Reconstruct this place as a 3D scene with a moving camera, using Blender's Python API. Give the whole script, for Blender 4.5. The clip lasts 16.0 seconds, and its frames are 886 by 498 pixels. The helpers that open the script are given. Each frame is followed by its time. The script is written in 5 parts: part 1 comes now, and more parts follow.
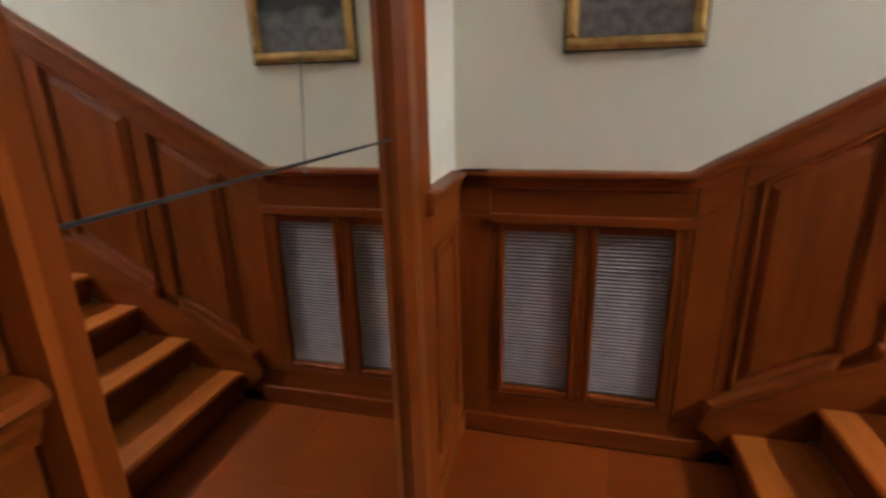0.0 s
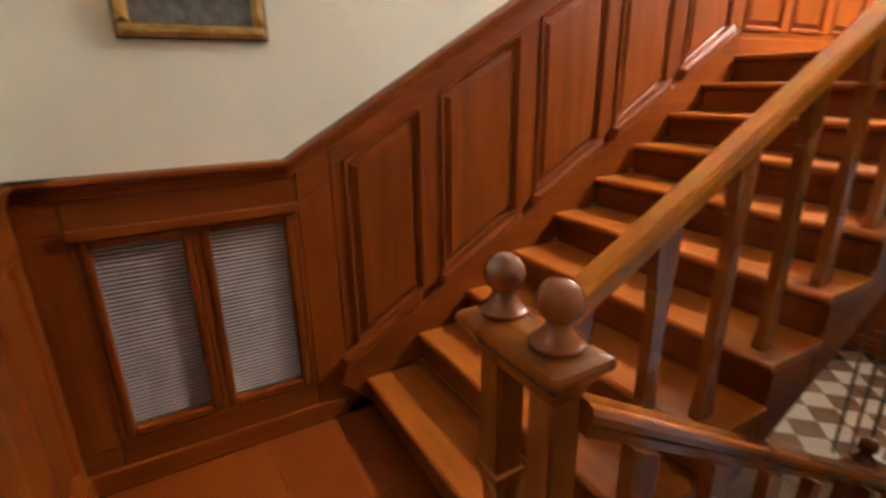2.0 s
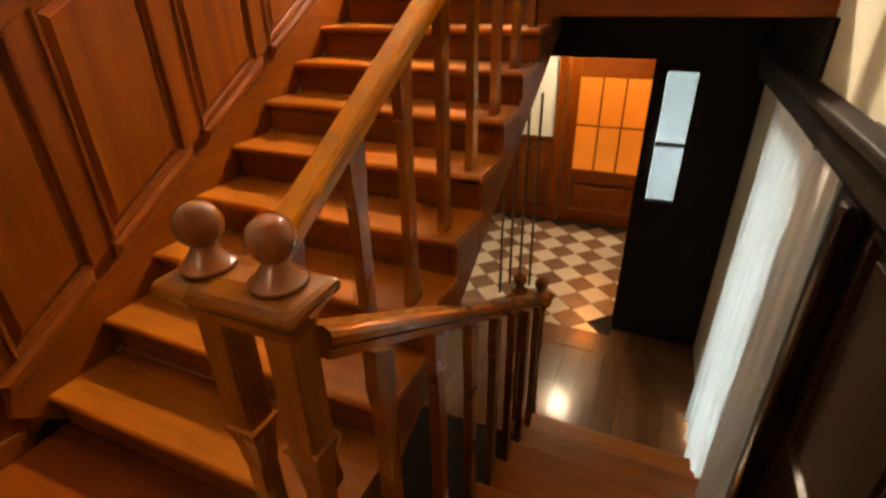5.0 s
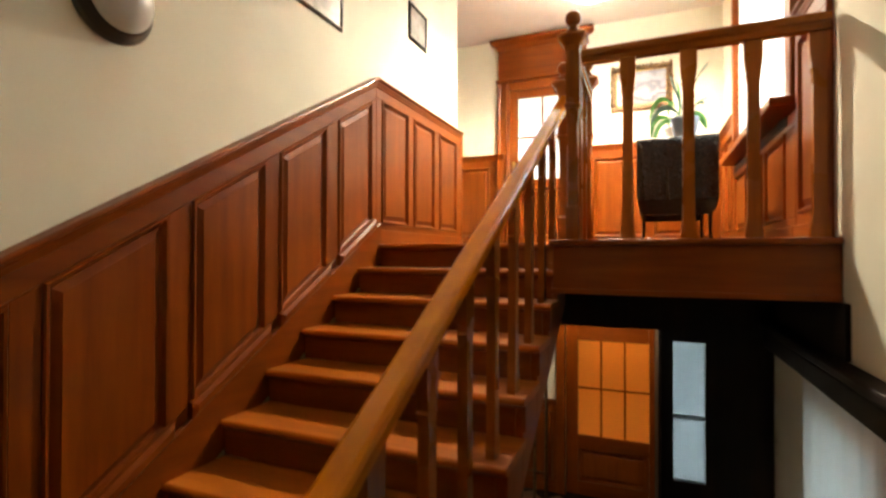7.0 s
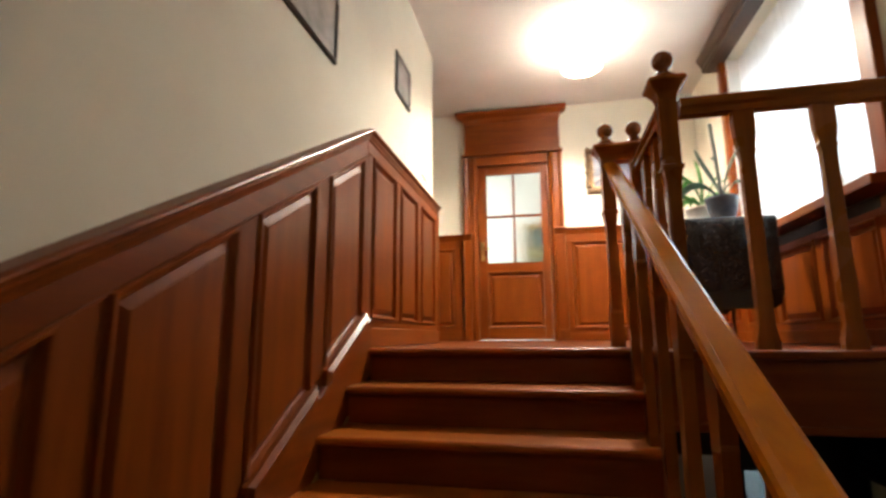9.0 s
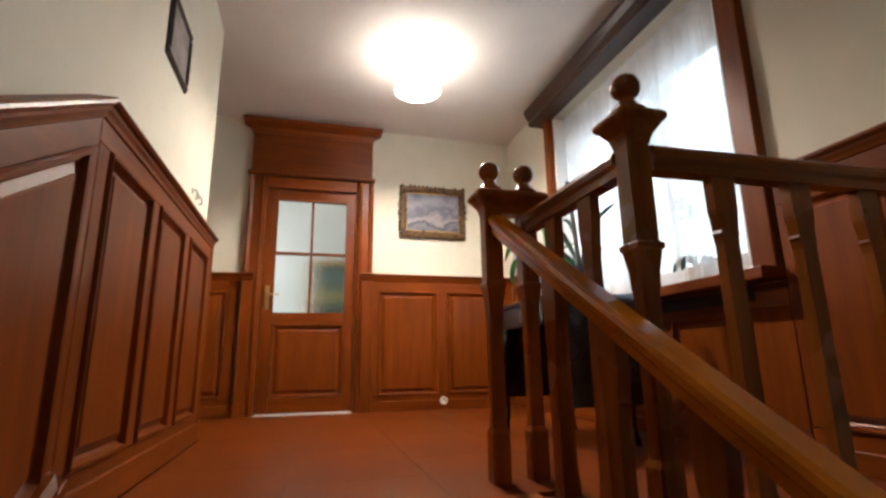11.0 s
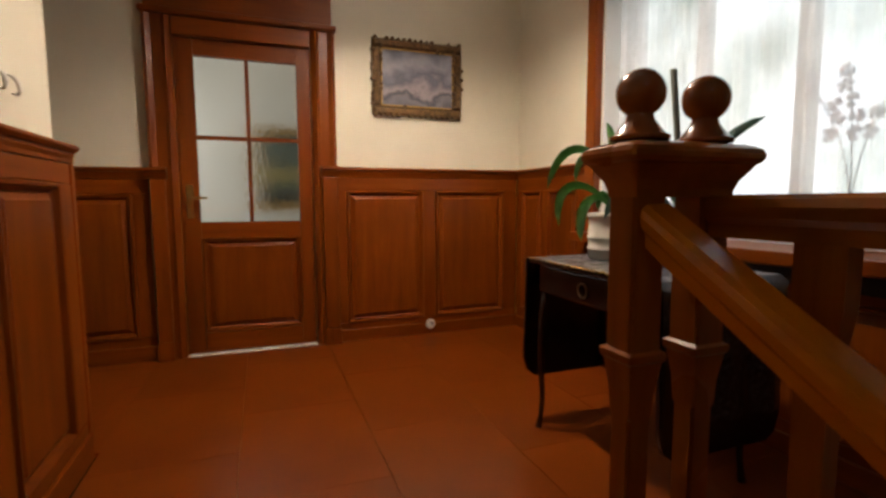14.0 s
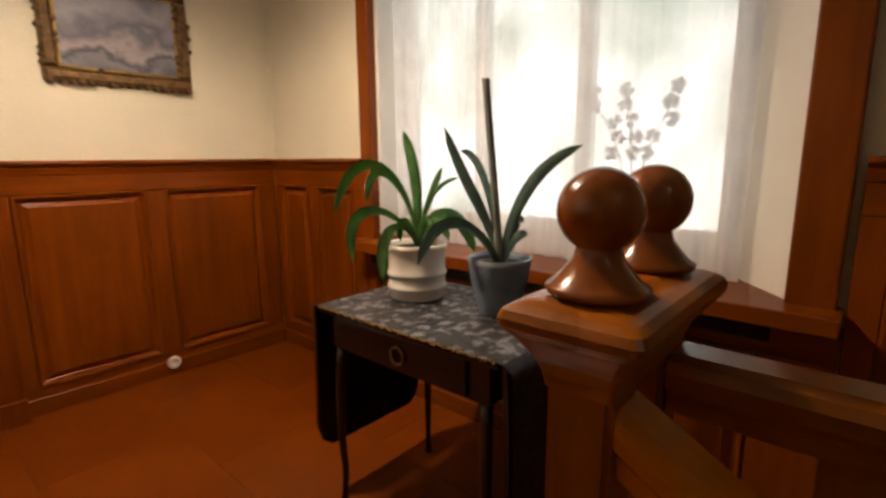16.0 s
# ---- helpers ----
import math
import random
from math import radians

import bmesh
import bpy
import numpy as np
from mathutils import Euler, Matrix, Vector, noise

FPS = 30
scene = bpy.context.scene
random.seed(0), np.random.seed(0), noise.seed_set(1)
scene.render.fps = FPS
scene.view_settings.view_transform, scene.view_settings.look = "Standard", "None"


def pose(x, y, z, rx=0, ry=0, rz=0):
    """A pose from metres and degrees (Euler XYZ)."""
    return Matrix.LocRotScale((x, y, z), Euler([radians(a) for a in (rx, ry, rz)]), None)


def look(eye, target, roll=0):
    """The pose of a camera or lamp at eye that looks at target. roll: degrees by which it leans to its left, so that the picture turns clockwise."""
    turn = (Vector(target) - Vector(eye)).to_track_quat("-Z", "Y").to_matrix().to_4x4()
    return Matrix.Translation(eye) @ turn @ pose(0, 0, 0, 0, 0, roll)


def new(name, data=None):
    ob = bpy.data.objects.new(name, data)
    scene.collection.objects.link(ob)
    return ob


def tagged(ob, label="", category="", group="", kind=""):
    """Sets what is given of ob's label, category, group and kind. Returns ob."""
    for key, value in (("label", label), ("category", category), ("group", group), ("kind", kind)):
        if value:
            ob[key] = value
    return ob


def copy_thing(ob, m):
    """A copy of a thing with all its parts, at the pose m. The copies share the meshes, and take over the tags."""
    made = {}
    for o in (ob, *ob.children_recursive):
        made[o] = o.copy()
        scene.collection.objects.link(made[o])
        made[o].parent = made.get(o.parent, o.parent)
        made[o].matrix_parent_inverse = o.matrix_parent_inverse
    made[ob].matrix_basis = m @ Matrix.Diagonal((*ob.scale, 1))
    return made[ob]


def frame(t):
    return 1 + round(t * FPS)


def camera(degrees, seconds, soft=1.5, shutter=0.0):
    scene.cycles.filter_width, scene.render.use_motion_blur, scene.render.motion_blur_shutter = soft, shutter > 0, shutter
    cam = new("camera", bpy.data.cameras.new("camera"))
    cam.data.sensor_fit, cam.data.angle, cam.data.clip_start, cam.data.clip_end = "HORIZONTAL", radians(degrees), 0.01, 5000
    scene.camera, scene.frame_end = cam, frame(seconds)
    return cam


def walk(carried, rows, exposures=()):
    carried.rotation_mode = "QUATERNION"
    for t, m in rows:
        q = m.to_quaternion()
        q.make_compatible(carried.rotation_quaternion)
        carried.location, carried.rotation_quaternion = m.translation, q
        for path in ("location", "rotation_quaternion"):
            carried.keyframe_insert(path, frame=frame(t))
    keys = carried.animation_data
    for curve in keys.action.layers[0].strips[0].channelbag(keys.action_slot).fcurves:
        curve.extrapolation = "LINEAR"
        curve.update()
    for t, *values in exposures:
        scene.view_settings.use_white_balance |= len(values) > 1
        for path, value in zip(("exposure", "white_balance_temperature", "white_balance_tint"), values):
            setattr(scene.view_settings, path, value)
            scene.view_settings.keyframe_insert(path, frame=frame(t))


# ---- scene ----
cam = camera(83.47, 16.0, soft=2.6, shutter=0.5)
PATH = [
    (0.0, pose(2.116, -0.359, 1.626, 72.72, 1.31, 103.98)),
    (0.5, pose(2.131, -0.369, 1.625, 72.28, 1.11, 92.03)),
    (1.0, pose(2.158, -0.373, 1.624, 72.21, 0.95, 81.71)),
    (1.5, pose(2.162, -0.370, 1.610, 72.99, 0.79, 70.64)),
    (2.0, pose(2.143, -0.354, 1.611, 71.36, 0.92, 60.00)),
    (2.5, pose(2.138, -0.363, 1.610, 65.86, 1.01, 48.52)),
    (3.0, pose(2.130, -0.371, 1.611, 56.43, 0.65, 36.60)),
    (5.5, pose(2.111, -0.338, 1.602, 67.36, 0.50, 22.14)),
    (6.0, pose(2.127, -0.338, 1.587, 78.30, 0.22, 22.46)),
    (6.2, pose(2.121, -0.336, 1.591, 83.21, 0.21, 23.07)),
    (6.5, pose(2.085, -0.314, 1.612, 86.35, 0.10, 22.21)),
    (7.0, pose(1.924, -0.199, 1.675, 90.54, -0.09, 22.32)),
    (7.5, pose(1.714, -0.064, 1.709, 93.18, 0.02, 22.39)),
    (8.0, pose(1.460, 0.161, 1.752, 96.12, -0.01, 22.43)),
    (8.5, pose(1.197, 0.310, 1.799, 98.46, 0.17, 19.22)),
    (9.0, pose(1.001, 0.488, 1.814, 99.91, 0.28, 11.89)),
    (9.5, pose(0.913, 0.812, 1.874, 100.71, -0.24, 2.03)),
    (10.0, pose(0.798, 1.071, 1.967, 102.05, 0.42, -5.87)),
    (12.3, pose(0.584, 2.032, 2.445, 102.42, 0.44, -18.97)),
    (12.5, pose(0.606, 2.115, 2.468, 101.30, 0.43, -19.19)),
    (13.0, pose(0.622, 2.319, 2.645, 94.67, 0.63, -19.66)),
    (13.5, look((0.621, 2.555, 2.735), (1.296, 4.435, 2.638), -0.5)),
    (14.0, look((0.698, 2.654, 2.808), (1.383, 4.523, 2.616), -0.2)),
    (14.5, look((0.845, 2.755, 2.842), (1.698, 4.558, 2.615), -0.3)),
    (15.0, look((0.885, 2.885, 2.885), (2.016, 4.507, 2.585), -0.4)),
    (15.5, look((0.815, 3.078, 3.034), (2.165, 4.508, 2.678), -0.4)),
    (16.0, look((0.878, 3.203, 3.063), (2.354, 4.502, 2.698), -0.4)),
]
EXPOSURES = [(0.0, 1.9, 4850, 10), (1.0, 1.95, 4900, 10), (2.0, 2.25, 5400, 11), (3.0, 2.4, 6000, 11), (5.5, 2.4, 7000, 9), (6.5, 1.85, 6500, 7), (7.5, 1.15, 6200, 8), (8.5, 0.7, 6000, 11), (10.0, 0.0, 5700, 13), (12.5, -0.9, 5600, 15), (14.0, -1.27, 6500, 18), (16.0, -1.28, 7300, 21)]
walk(cam, PATH, EXPOSURES)

# ---- world and daylight ----
world = bpy.data.worlds.new("sky")
scene.world = world
world.use_nodes = True
wn = world.node_tree.nodes
sky = wn.new("ShaderNodeTexSky")
sky.sky_type, sky.sun_disc = "NISHITA", False
sky.sun_elevation, sky.sun_rotation = radians(40), radians(200)
wn["Background"].inputs["Strength"].default_value = 0.1
world.node_tree.links.new(sky.outputs["Color"], wn["Background"].inputs["Color"])

DAYLIGHT = 4.3        # glow of the overcast garden outside the windows
LAMP = 3300.0         # small globe under the landing's opal shade
SHADE_GLOW = 38.0    # the lit opal shade itself
LOW_LAMP = 82.0      # globe in the lower hall
AMBER_LAMP = 36.0     # lamp in the room behind the glazed lower door
STAIR_LAMP = 16.0    # opal globe high over the half landing
ROOM_LAMP = 42.0      # area lamp added for daylight in the room behind the upper door

# ---- plan, in metres ----
RISE, RUN, FIRST = 0.175, 0.304, 0.385
TOP = 10 * RISE
LOW = -8 * RISE
CEIL = 4.60
XE, YN, YS, YW = 2.754, 6.40, -0.85, 5.02
DOWN0 = 0.28
GAL = 2.59


def nose(y):
    return RISE + (y - FIRST) * RISE / RUN


# ---- materials ----
def base_mat(name):
    m = bpy.data.materials.new(name)
    m.use_nodes = True
    return m, m.node_tree.nodes, m.node_tree.links, m.node_tree.nodes["Principled BSDF"]


def ramp_of(n, stops):
    r = n.new("ShaderNodeValToRGB")
    r.color_ramp.elements[0].position, r.color_ramp.elements[0].color = stops[0][0], (*stops[0][1], 1)
    r.color_ramp.elements[1].position, r.color_ramp.elements[1].color = stops[-1][0], (*stops[-1][1], 1)
    for p, c in stops[1:-1]:
        e = r.color_ramp.elements.new(p)
        e.color = (*c, 1)
    return r


def wood(name, dark, mid, light, axis, rough=0.36, coat=0.07, swirl=0.25):
    """Varnished wood with its grain along an axis."""
    m, n, l, b = base_mat(name)
    co = n.new("ShaderNodeTexCoord")
    mp = n.new("ShaderNodeMapping")
    sc = [15.0, 15.0, 15.0]
    sc["xyz".index(axis)] = 1.3
    mp.inputs["Scale"].default_value = sc
    info = n.new("ShaderNodeObjectInfo")
    sh = n.new("ShaderNodeVectorMath")
    sh.operation = "MULTIPLY_ADD"
    sh.inputs[1].default_value = (7.3, 5.1, 9.7)
    l.new(info.outputs["Random"], sh.inputs[0])
    l.new(co.outputs["Object"], sh.inputs[2])
    l.new(sh.outputs[0], mp.inputs["Vector"])
    g = n.new("ShaderNodeTexNoise")
    g.inputs["Scale"].default_value, g.inputs["Detail"].default_value, g.inputs["Roughness"].default_value = 1.0, 7, 0.62
    g.inputs["Distortion"].default_value = swirl
    l.new(mp.outputs[0], g.inputs["Vector"])
    r = ramp_of(n, [(0.10, dark), (0.5, mid), (0.92, light)])
    l.new(g.outputs["Fac"], r.inputs[0])
    big = n.new("ShaderNodeTexNoise")
    big.inputs["Scale"].default_value, big.inputs["Detail"].default_value = 2.3, 3
    l.new(sh.outputs[0], big.inputs["Vector"])
    hsv = n.new("ShaderNodeHueSaturation")
    v = n.new("ShaderNodeMath")
    v.operation = "MULTIPLY_ADD"
    v.inputs[1].default_value, v.inputs[2].default_value = 0.75, 0.50
    l.new(big.outputs["Fac"], v.inputs[0])
    v2 = n.new("ShaderNodeMath")
    v2.operation = "MULTIPLY_ADD"
    v2.inputs[1].default_value = 0.22
    l.new(info.outputs["Random"], v2.inputs[0])
    l.new(v.outputs[0], v2.inputs[2])
    l.new(v2.outputs[0], hsv.inputs["Value"])
    l.new(r.outputs[0], hsv.inputs["Color"])
    l.new(hsv.outputs[0], b.inputs["Base Color"])
    rr = n.new("ShaderNodeMapRange")
    rr.inputs[3].default_value, rr.inputs[4].default_value = rough - 0.08, rough + 0.12
    l.new(big.outputs["Fac"], rr.inputs[0])
    l.new(rr.outputs[0], b.inputs["Roughness"])
    b.inputs["Coat Weight"].default_value, b.inputs["Coat Roughness"].default_value = coat, 0.18
    b.inputs["Specular IOR Level"].default_value = 0.20 if coat > 0.05 else 0.12
    bp = n.new("ShaderNodeBump")
    bp.inputs["Strength"].default_value, bp.inputs["Distance"].default_value = 0.12, 0.004
    l.new(g.outputs["Fac"], bp.inputs["Height"])
    l.new(bp.outputs[0], b.inputs["Normal"])
    return m


def speckled(name, a, c, scale=6.0, rough=0.8, bump=0.08, metal=0.0, detail=5, span=(0.3, 0.7)):
    m, n, l, b = base_mat(name)
    co = n.new("ShaderNodeTexCoord")
    t = n.new("ShaderNodeTexNoise")
    t.inputs["Scale"].default_value, t.inputs["Detail"].default_value = scale, detail
    l.new(co.outputs["Object"], t.inputs["Vector"])
    r = ramp_of(n, [(span[0], a), (span[1], c)])
    l.new(t.outputs["Fac"], r.inputs[0])
    l.new(r.outputs[0], b.inputs["Base Color"])
    fine = n.new("ShaderNodeTexNoise")
    fine.inputs["Scale"].default_value, fine.inputs["Detail"].default_value = scale * 28, 4
    l.new(co.outputs["Object"], fine.inputs["Vector"])
    bp = n.new("ShaderNodeBump")
    bp.inputs["Strength"].default_value, bp.inputs["Distance"].default_value = bump, 0.004
    l.new(fine.outputs["Fac"], bp.inputs["Height"])
    l.new(bp.outputs[0], b.inputs["Normal"])
    b.inputs["Roughness"].default_value, b.inputs["Metallic"].default_value = rough, metal
    return m


def varied(m, low=0.80, high=1.12):
    """Gives each piece that wears the material a shade of its own."""
    n, l = m.node_tree.nodes, m.node_tree.links
    b = n["Principled BSDF"]
    src = b.inputs["Base Color"].links[0].from_socket
    info, mr, hsv = n.new("ShaderNodeObjectInfo"), n.new("ShaderNodeMapRange"), n.new("ShaderNodeHueSaturation")
    mr.inputs[3].default_value, mr.inputs[4].default_value = low, high
    l.new(info.outputs["Random"], mr.inputs[0])
    l.new(mr.outputs[0], hsv.inputs["Value"])
    l.new(src, hsv.inputs["Color"])
    l.new(hsv.outputs[0], b.inputs["Base Color"])
    return m


def glow(name, colour, strength):
    m, n, l, b = base_mat(name)
    b.inputs["Base Color"].default_value = (*colour, 1)
    b.inputs["Emission Color"].default_value = (*colour, 1)
    b.inputs["Emission Strength"].default_value = strength
    return m


def pane(name, colour, rough, ior=1.15, wavy=0.0, scale=30.0):
    m, n, l, b = base_mat(name)
    b.inputs["Base Color"].default_value = (*colour, 1)
    b.inputs["Transmission Weight"].default_value, b.inputs["Roughness"].default_value, b.inputs["IOR"].default_value = 1.0, rough, ior
    if wavy:
        co = n.new("ShaderNodeTexCoord")
        mp = n.new("ShaderNodeMapping")
        mp.inputs["Scale"].default_value = (scale, scale, scale * 0.25)
        t = n.new("ShaderNodeTexNoise")
        t.inputs["Scale"].default_value = 1.0
        l.new(co.outputs["Object"], mp.inputs[0])
        l.new(mp.outputs[0], t.inputs["Vector"])
        bp = n.new("ShaderNodeBump")
        bp.inputs["Strength"].default_value, bp.inputs["Distance"].default_value = wavy, 0.01
        l.new(t.outputs["Fac"], bp.inputs["Height"])
        l.new(bp.outputs[0], b.inputs["Normal"])
    return m


def sheer(name, colour, clear, front=0.45):
    """Thin cloth that lets light through, woven more and less densely."""
    m, n, l, b = base_mat(name)
    n.remove(b)
    tr, tl, df = n.new("ShaderNodeBsdfTransparent"), n.new("ShaderNodeBsdfTranslucent"), n.new("ShaderNodeBsdfDiffuse")
    tl.inputs[0].default_value = df.inputs[0].default_value = (*colour, 1)
    a, c = n.new("ShaderNodeMixShader"), n.new("ShaderNodeMixShader")
    a.inputs[0].default_value = front
    l.new(tl.outputs[0], a.inputs[1])
    l.new(df.outputs[0], a.inputs[2])
    co = n.new("ShaderNodeTexCoord")
    t = n.new("ShaderNodeTexNoise")
    t.inputs["Scale"].default_value, t.inputs["Detail"].default_value = 9, 4
    l.new(co.outputs["Object"], t.inputs["Vector"])
    r = n.new("ShaderNodeMapRange")
    r.inputs[3].default_value, r.inputs[4].default_value = (1 - clear - 0.12, 1 - clear + 0.12) if clear else (1.0, 1.0)
    l.new(t.outputs["Fac"], r.inputs[0])
    l.new(r.outputs[0], c.inputs[0])
    l.new(tr.outputs[0], c.inputs[1])
    l.new(a.outputs[0], c.inputs[2])
    l.new(c.outputs[0], n["Material Output"].inputs["Surface"])
    return m


D1, D2, D3 = (0.090, 0.0160, 0.0006), (0.176, 0.0380, 0.0010), (0.255, 0.064, 0.0020)
wood_v = wood("mahogany_vertical", D1, D2, D3, "z")
wood_y = wood("mahogany_along_y", D1, D2, D3, "y")
wood_x = wood("mahogany_along_x", D1, D2, D3, "x")
tread_wood = wood("tread_wood", (0.15, 0.032, 0.002), (0.30, 0.080, 0.004), (0.42, 0.125, 0.008), "x", 0.34)
rail_wood = wood("handrail_wood", (0.40, 0.110, 0.002), (0.54, 0.172, 0.0025), (0.63, 0.222, 0.004), "y", 0.15, 0.12)
post_wood = wood("newel_wood", (0.125, 0.033, 0.003), (0.25, 0.074, 0.006), (0.34, 0.112, 0.011), "z", 0.26, 0.2)
# mahogany darkened: the stairwell's shade on the east panelling is in this colour
shaded_panel = wood("shaded_panelling", (0.009, 0.004, 0.002), (0.018, 0.007, 0.003), (0.034, 0.013, 0.006), "z")
post_y = wood("newel_wood_along_y", (0.125, 0.033, 0.003), (0.25, 0.074, 0.006), (0.34, 0.112, 0.011), "y", 0.22, 0.2)
post_x = wood("newel_wood_along_x", (0.125, 0.033, 0.003), (0.25, 0.074, 0.006), (0.34, 0.112, 0.011), "x", 0.22, 0.2)
gloss_wood = wood("polished_ball_wood", (0.11, 0.028, 0.005), (0.22, 0.060, 0.009), (0.30, 0.092, 0.016), "z", 0.14, 0.8)
# even near-black wood for slabs, undersides, ledge and vestibule
dark_wood = wood("near_black_wood", (0.006, 0.003, 0.002), (0.012, 0.006, 0.003), (0.022, 0.010, 0.005), "z", 0.6, 0.0)
low_floor = wood("lower_floor_wood", (0.10, 0.04, 0.015), (0.17, 0.07, 0.028), (0.24, 0.11, 0.045), "y", 0.18, 0.4)
black_wood = wood("black_lacquered_wood", (0.006, 0.005, 0.005), (0.012, 0.009, 0.008), (0.022, 0.015, 0.012), "y", 0.16, 0.6)
plaster = speckled("cream_wallpaper", (0.68, 0.655, 0.53), (0.74, 0.715, 0.585), 2.5, 0.85, 0.1)
white_plaster = speckled("white_plaster", (0.70, 0.68, 0.62), (0.76, 0.74, 0.69), 2.0, 0.85, 0.06)
reveal_white = speckled("white_paint", (0.76, 0.75, 0.71), (0.82, 0.81, 0.78), 4.0, 0.5, 0.03)
dark_fill = speckled("dark_void_board", (0.012, 0.009, 0.007), (0.02, 0.015, 0.011), 3.0, 0.8, 0.05)
grille_mat = speckled("grey_grille_weave", (0.33, 0.29, 0.30), (0.44, 0.39, 0.39), 14.0, 0.6, 0.1)
# backing darkened in colour for the shade between the slats
grille_back = speckled("shaded_grille_backing", (0.05, 0.035, 0.025), (0.09, 0.065, 0.045), 14.0, 0.7, 0.1)
gold = speckled("worn_gilt", (0.33, 0.19, 0.05), (0.55, 0.36, 0.11), 22.0, 0.34, 0.2, 0.75)
bronze_frame = speckled("carved_bronze_gilt", (0.05, 0.028, 0.012), (0.20, 0.115, 0.045), 35.0, 0.42, 0.4, 0.5)
floor_wood = varied(speckled("varnished_floor", (0.138, 0.0260, 0.0012), (0.22, 0.048, 0.0022), 1.7, 0.30, 0.03), 0.96, 1.04)
black_frame = speckled("black_frame", (0.015, 0.014, 0.013), (0.03, 0.027, 0.024), 20.0, 0.35, 0.05)
brass = speckled("brass", (0.55, 0.38, 0.14), (0.68, 0.5, 0.2), 18.0, 0.28, 0.04, 1.0)
steel = speckled("steel", (0.4, 0.38, 0.36), (0.55, 0.53, 0.5), 20.0, 0.3, 0.03, 1.0)
porcelain = speckled("cream_porcelain", (0.70, 0.68, 0.60), (0.78, 0.76, 0.69), 9.0, 0.14, 0.02)
plastic = speckled("white_plastic", (0.74, 0.72, 0.66), (0.8, 0.78, 0.73), 9.0, 0.4, 0.02)
blue_pot = speckled("blue_grey_glaze", (0.08, 0.13, 0.20), (0.24, 0.29, 0.34), 7.0, 0.22, 0.05)
soil = speckled("potting_soil", (0.02, 0.014, 0.01), (0.05, 0.035, 0.022), 60.0, 0.95, 0.6)
leaf_green = speckled("strap_leaf", (0.07, 0.24, 0.06), (0.18, 0.42, 0.14), 14.0, 0.35, 0.05)
leaf_dark = speckled("dull_leaf", (0.08, 0.16, 0.13), (0.16, 0.26, 0.21), 14.0, 0.4, 0.05)
stem_mat = speckled("flower_stem", (0.14, 0.17, 0.15), (0.22, 0.25, 0.22), 14.0, 0.5, 0.05)
petal = speckled("faded_petal", (0.50, 0.48, 0.53), (0.66, 0.64, 0.68), 14.0, 0.6, 0.05)
tile_light = varied(speckled("light_tile", (0.60, 0.54, 0.46), (0.68, 0.62, 0.54), 6.0, 0.16, 0.03), 0.90, 1.04)
tile_dark = varied(speckled("brown_tile", (0.20, 0.12, 0.075), (0.27, 0.165, 0.105), 6.0, 0.16, 0.03), 0.85, 1.1)
bell_white = speckled("grey_enamel_dome", (0.50, 0.48, 0.45), (0.58, 0.56, 0.52), 5.0, 0.2, 0.03)
# same cloth twice: the top has the window's sheen painted in, the end is darker
lace_top = speckled("lit_lace", (0.006, 0.006, 0.008), (0.36, 0.38, 0.43), 30.0, 0.30, 1.0, 0.1, 8, (0.50, 0.63))
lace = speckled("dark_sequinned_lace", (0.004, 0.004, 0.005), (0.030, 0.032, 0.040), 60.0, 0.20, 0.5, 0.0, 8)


def canvas(name, z0, z1, stops, scale, blur):
    """Brushed paint in bands from the bottom to the top of a picture."""
    m, n, l, b = base_mat(name)
    co, sep, t = n.new("ShaderNodeTexCoord"), n.new("ShaderNodeSeparateXYZ"), n.new("ShaderNodeTexNoise")
    t.inputs["Scale"].default_value, t.inputs["Detail"].default_value = scale, 6
    l.new(co.outputs["Object"], sep.inputs[0])
    l.new(co.outputs["Object"], t.inputs["Vector"])
    mr = n.new("ShaderNodeMapRange")
    mr.inputs[1].default_value, mr.inputs[2].default_value = z0, z1
    l.new(sep.outputs["Z"], mr.inputs[0])
    ad = n.new("ShaderNodeMath")
    ad.operation = "MULTIPLY_ADD"
    ad.inputs[1].default_value = blur
    l.new(t.outputs["Fac"], ad.inputs[0])
    l.new(mr.outputs[0], ad.inputs[2])
    off = n.new("ShaderNodeMath")
    off.operation = "SUBTRACT"
    off.inputs[1].default_value = blur * 0.5
    l.new(ad.outputs[0], off.inputs[0])
    r = ramp_of(n, stops)
    l.new(off.outputs[0], r.inputs[0])
    l.new(r.outputs[0], b.inputs["Base Color"])
    b.inputs["Roughness"].default_value = 0.4
    return m


paint_sea = canvas("seascape_canvas", 3.50, 3.96, [(0.0, (0.10, 0.10, 0.12)), (0.16, (0.20, 0.20, 0.23)), (0.24, (0.07, 0.075, 0.10)), (0.34, (0.34, 0.31, 0.33)), (0.5, (0.13, 0.135, 0.18)), (0.72, (0.30, 0.31, 0.37)), (1.0, (0.12, 0.13, 0.17))], 7.0, 0.75)
paint_land = canvas("dark_landscape_canvas", 1.84, 2.38, [(0.0, (0.10, 0.095, 0.09)), (0.2, (0.16, 0.15, 0.14)), (0.3, (0.02, 0.02, 0.018)), (0.62, (0.04, 0.04, 0.035)), (1.0, (0.15, 0.15, 0.14))], 10.0, 0.45)
paint_fore = speckled("grey_foreground_canvas", (0.07, 0.066, 0.06), (0.17, 0.16, 0.155), 26.0, 0.45, 0.15)
print_mat = speckled("grey_print", (0.24, 0.24, 0.23), (0.42, 0.41, 0.39), 9.0, 0.12, 0.02)
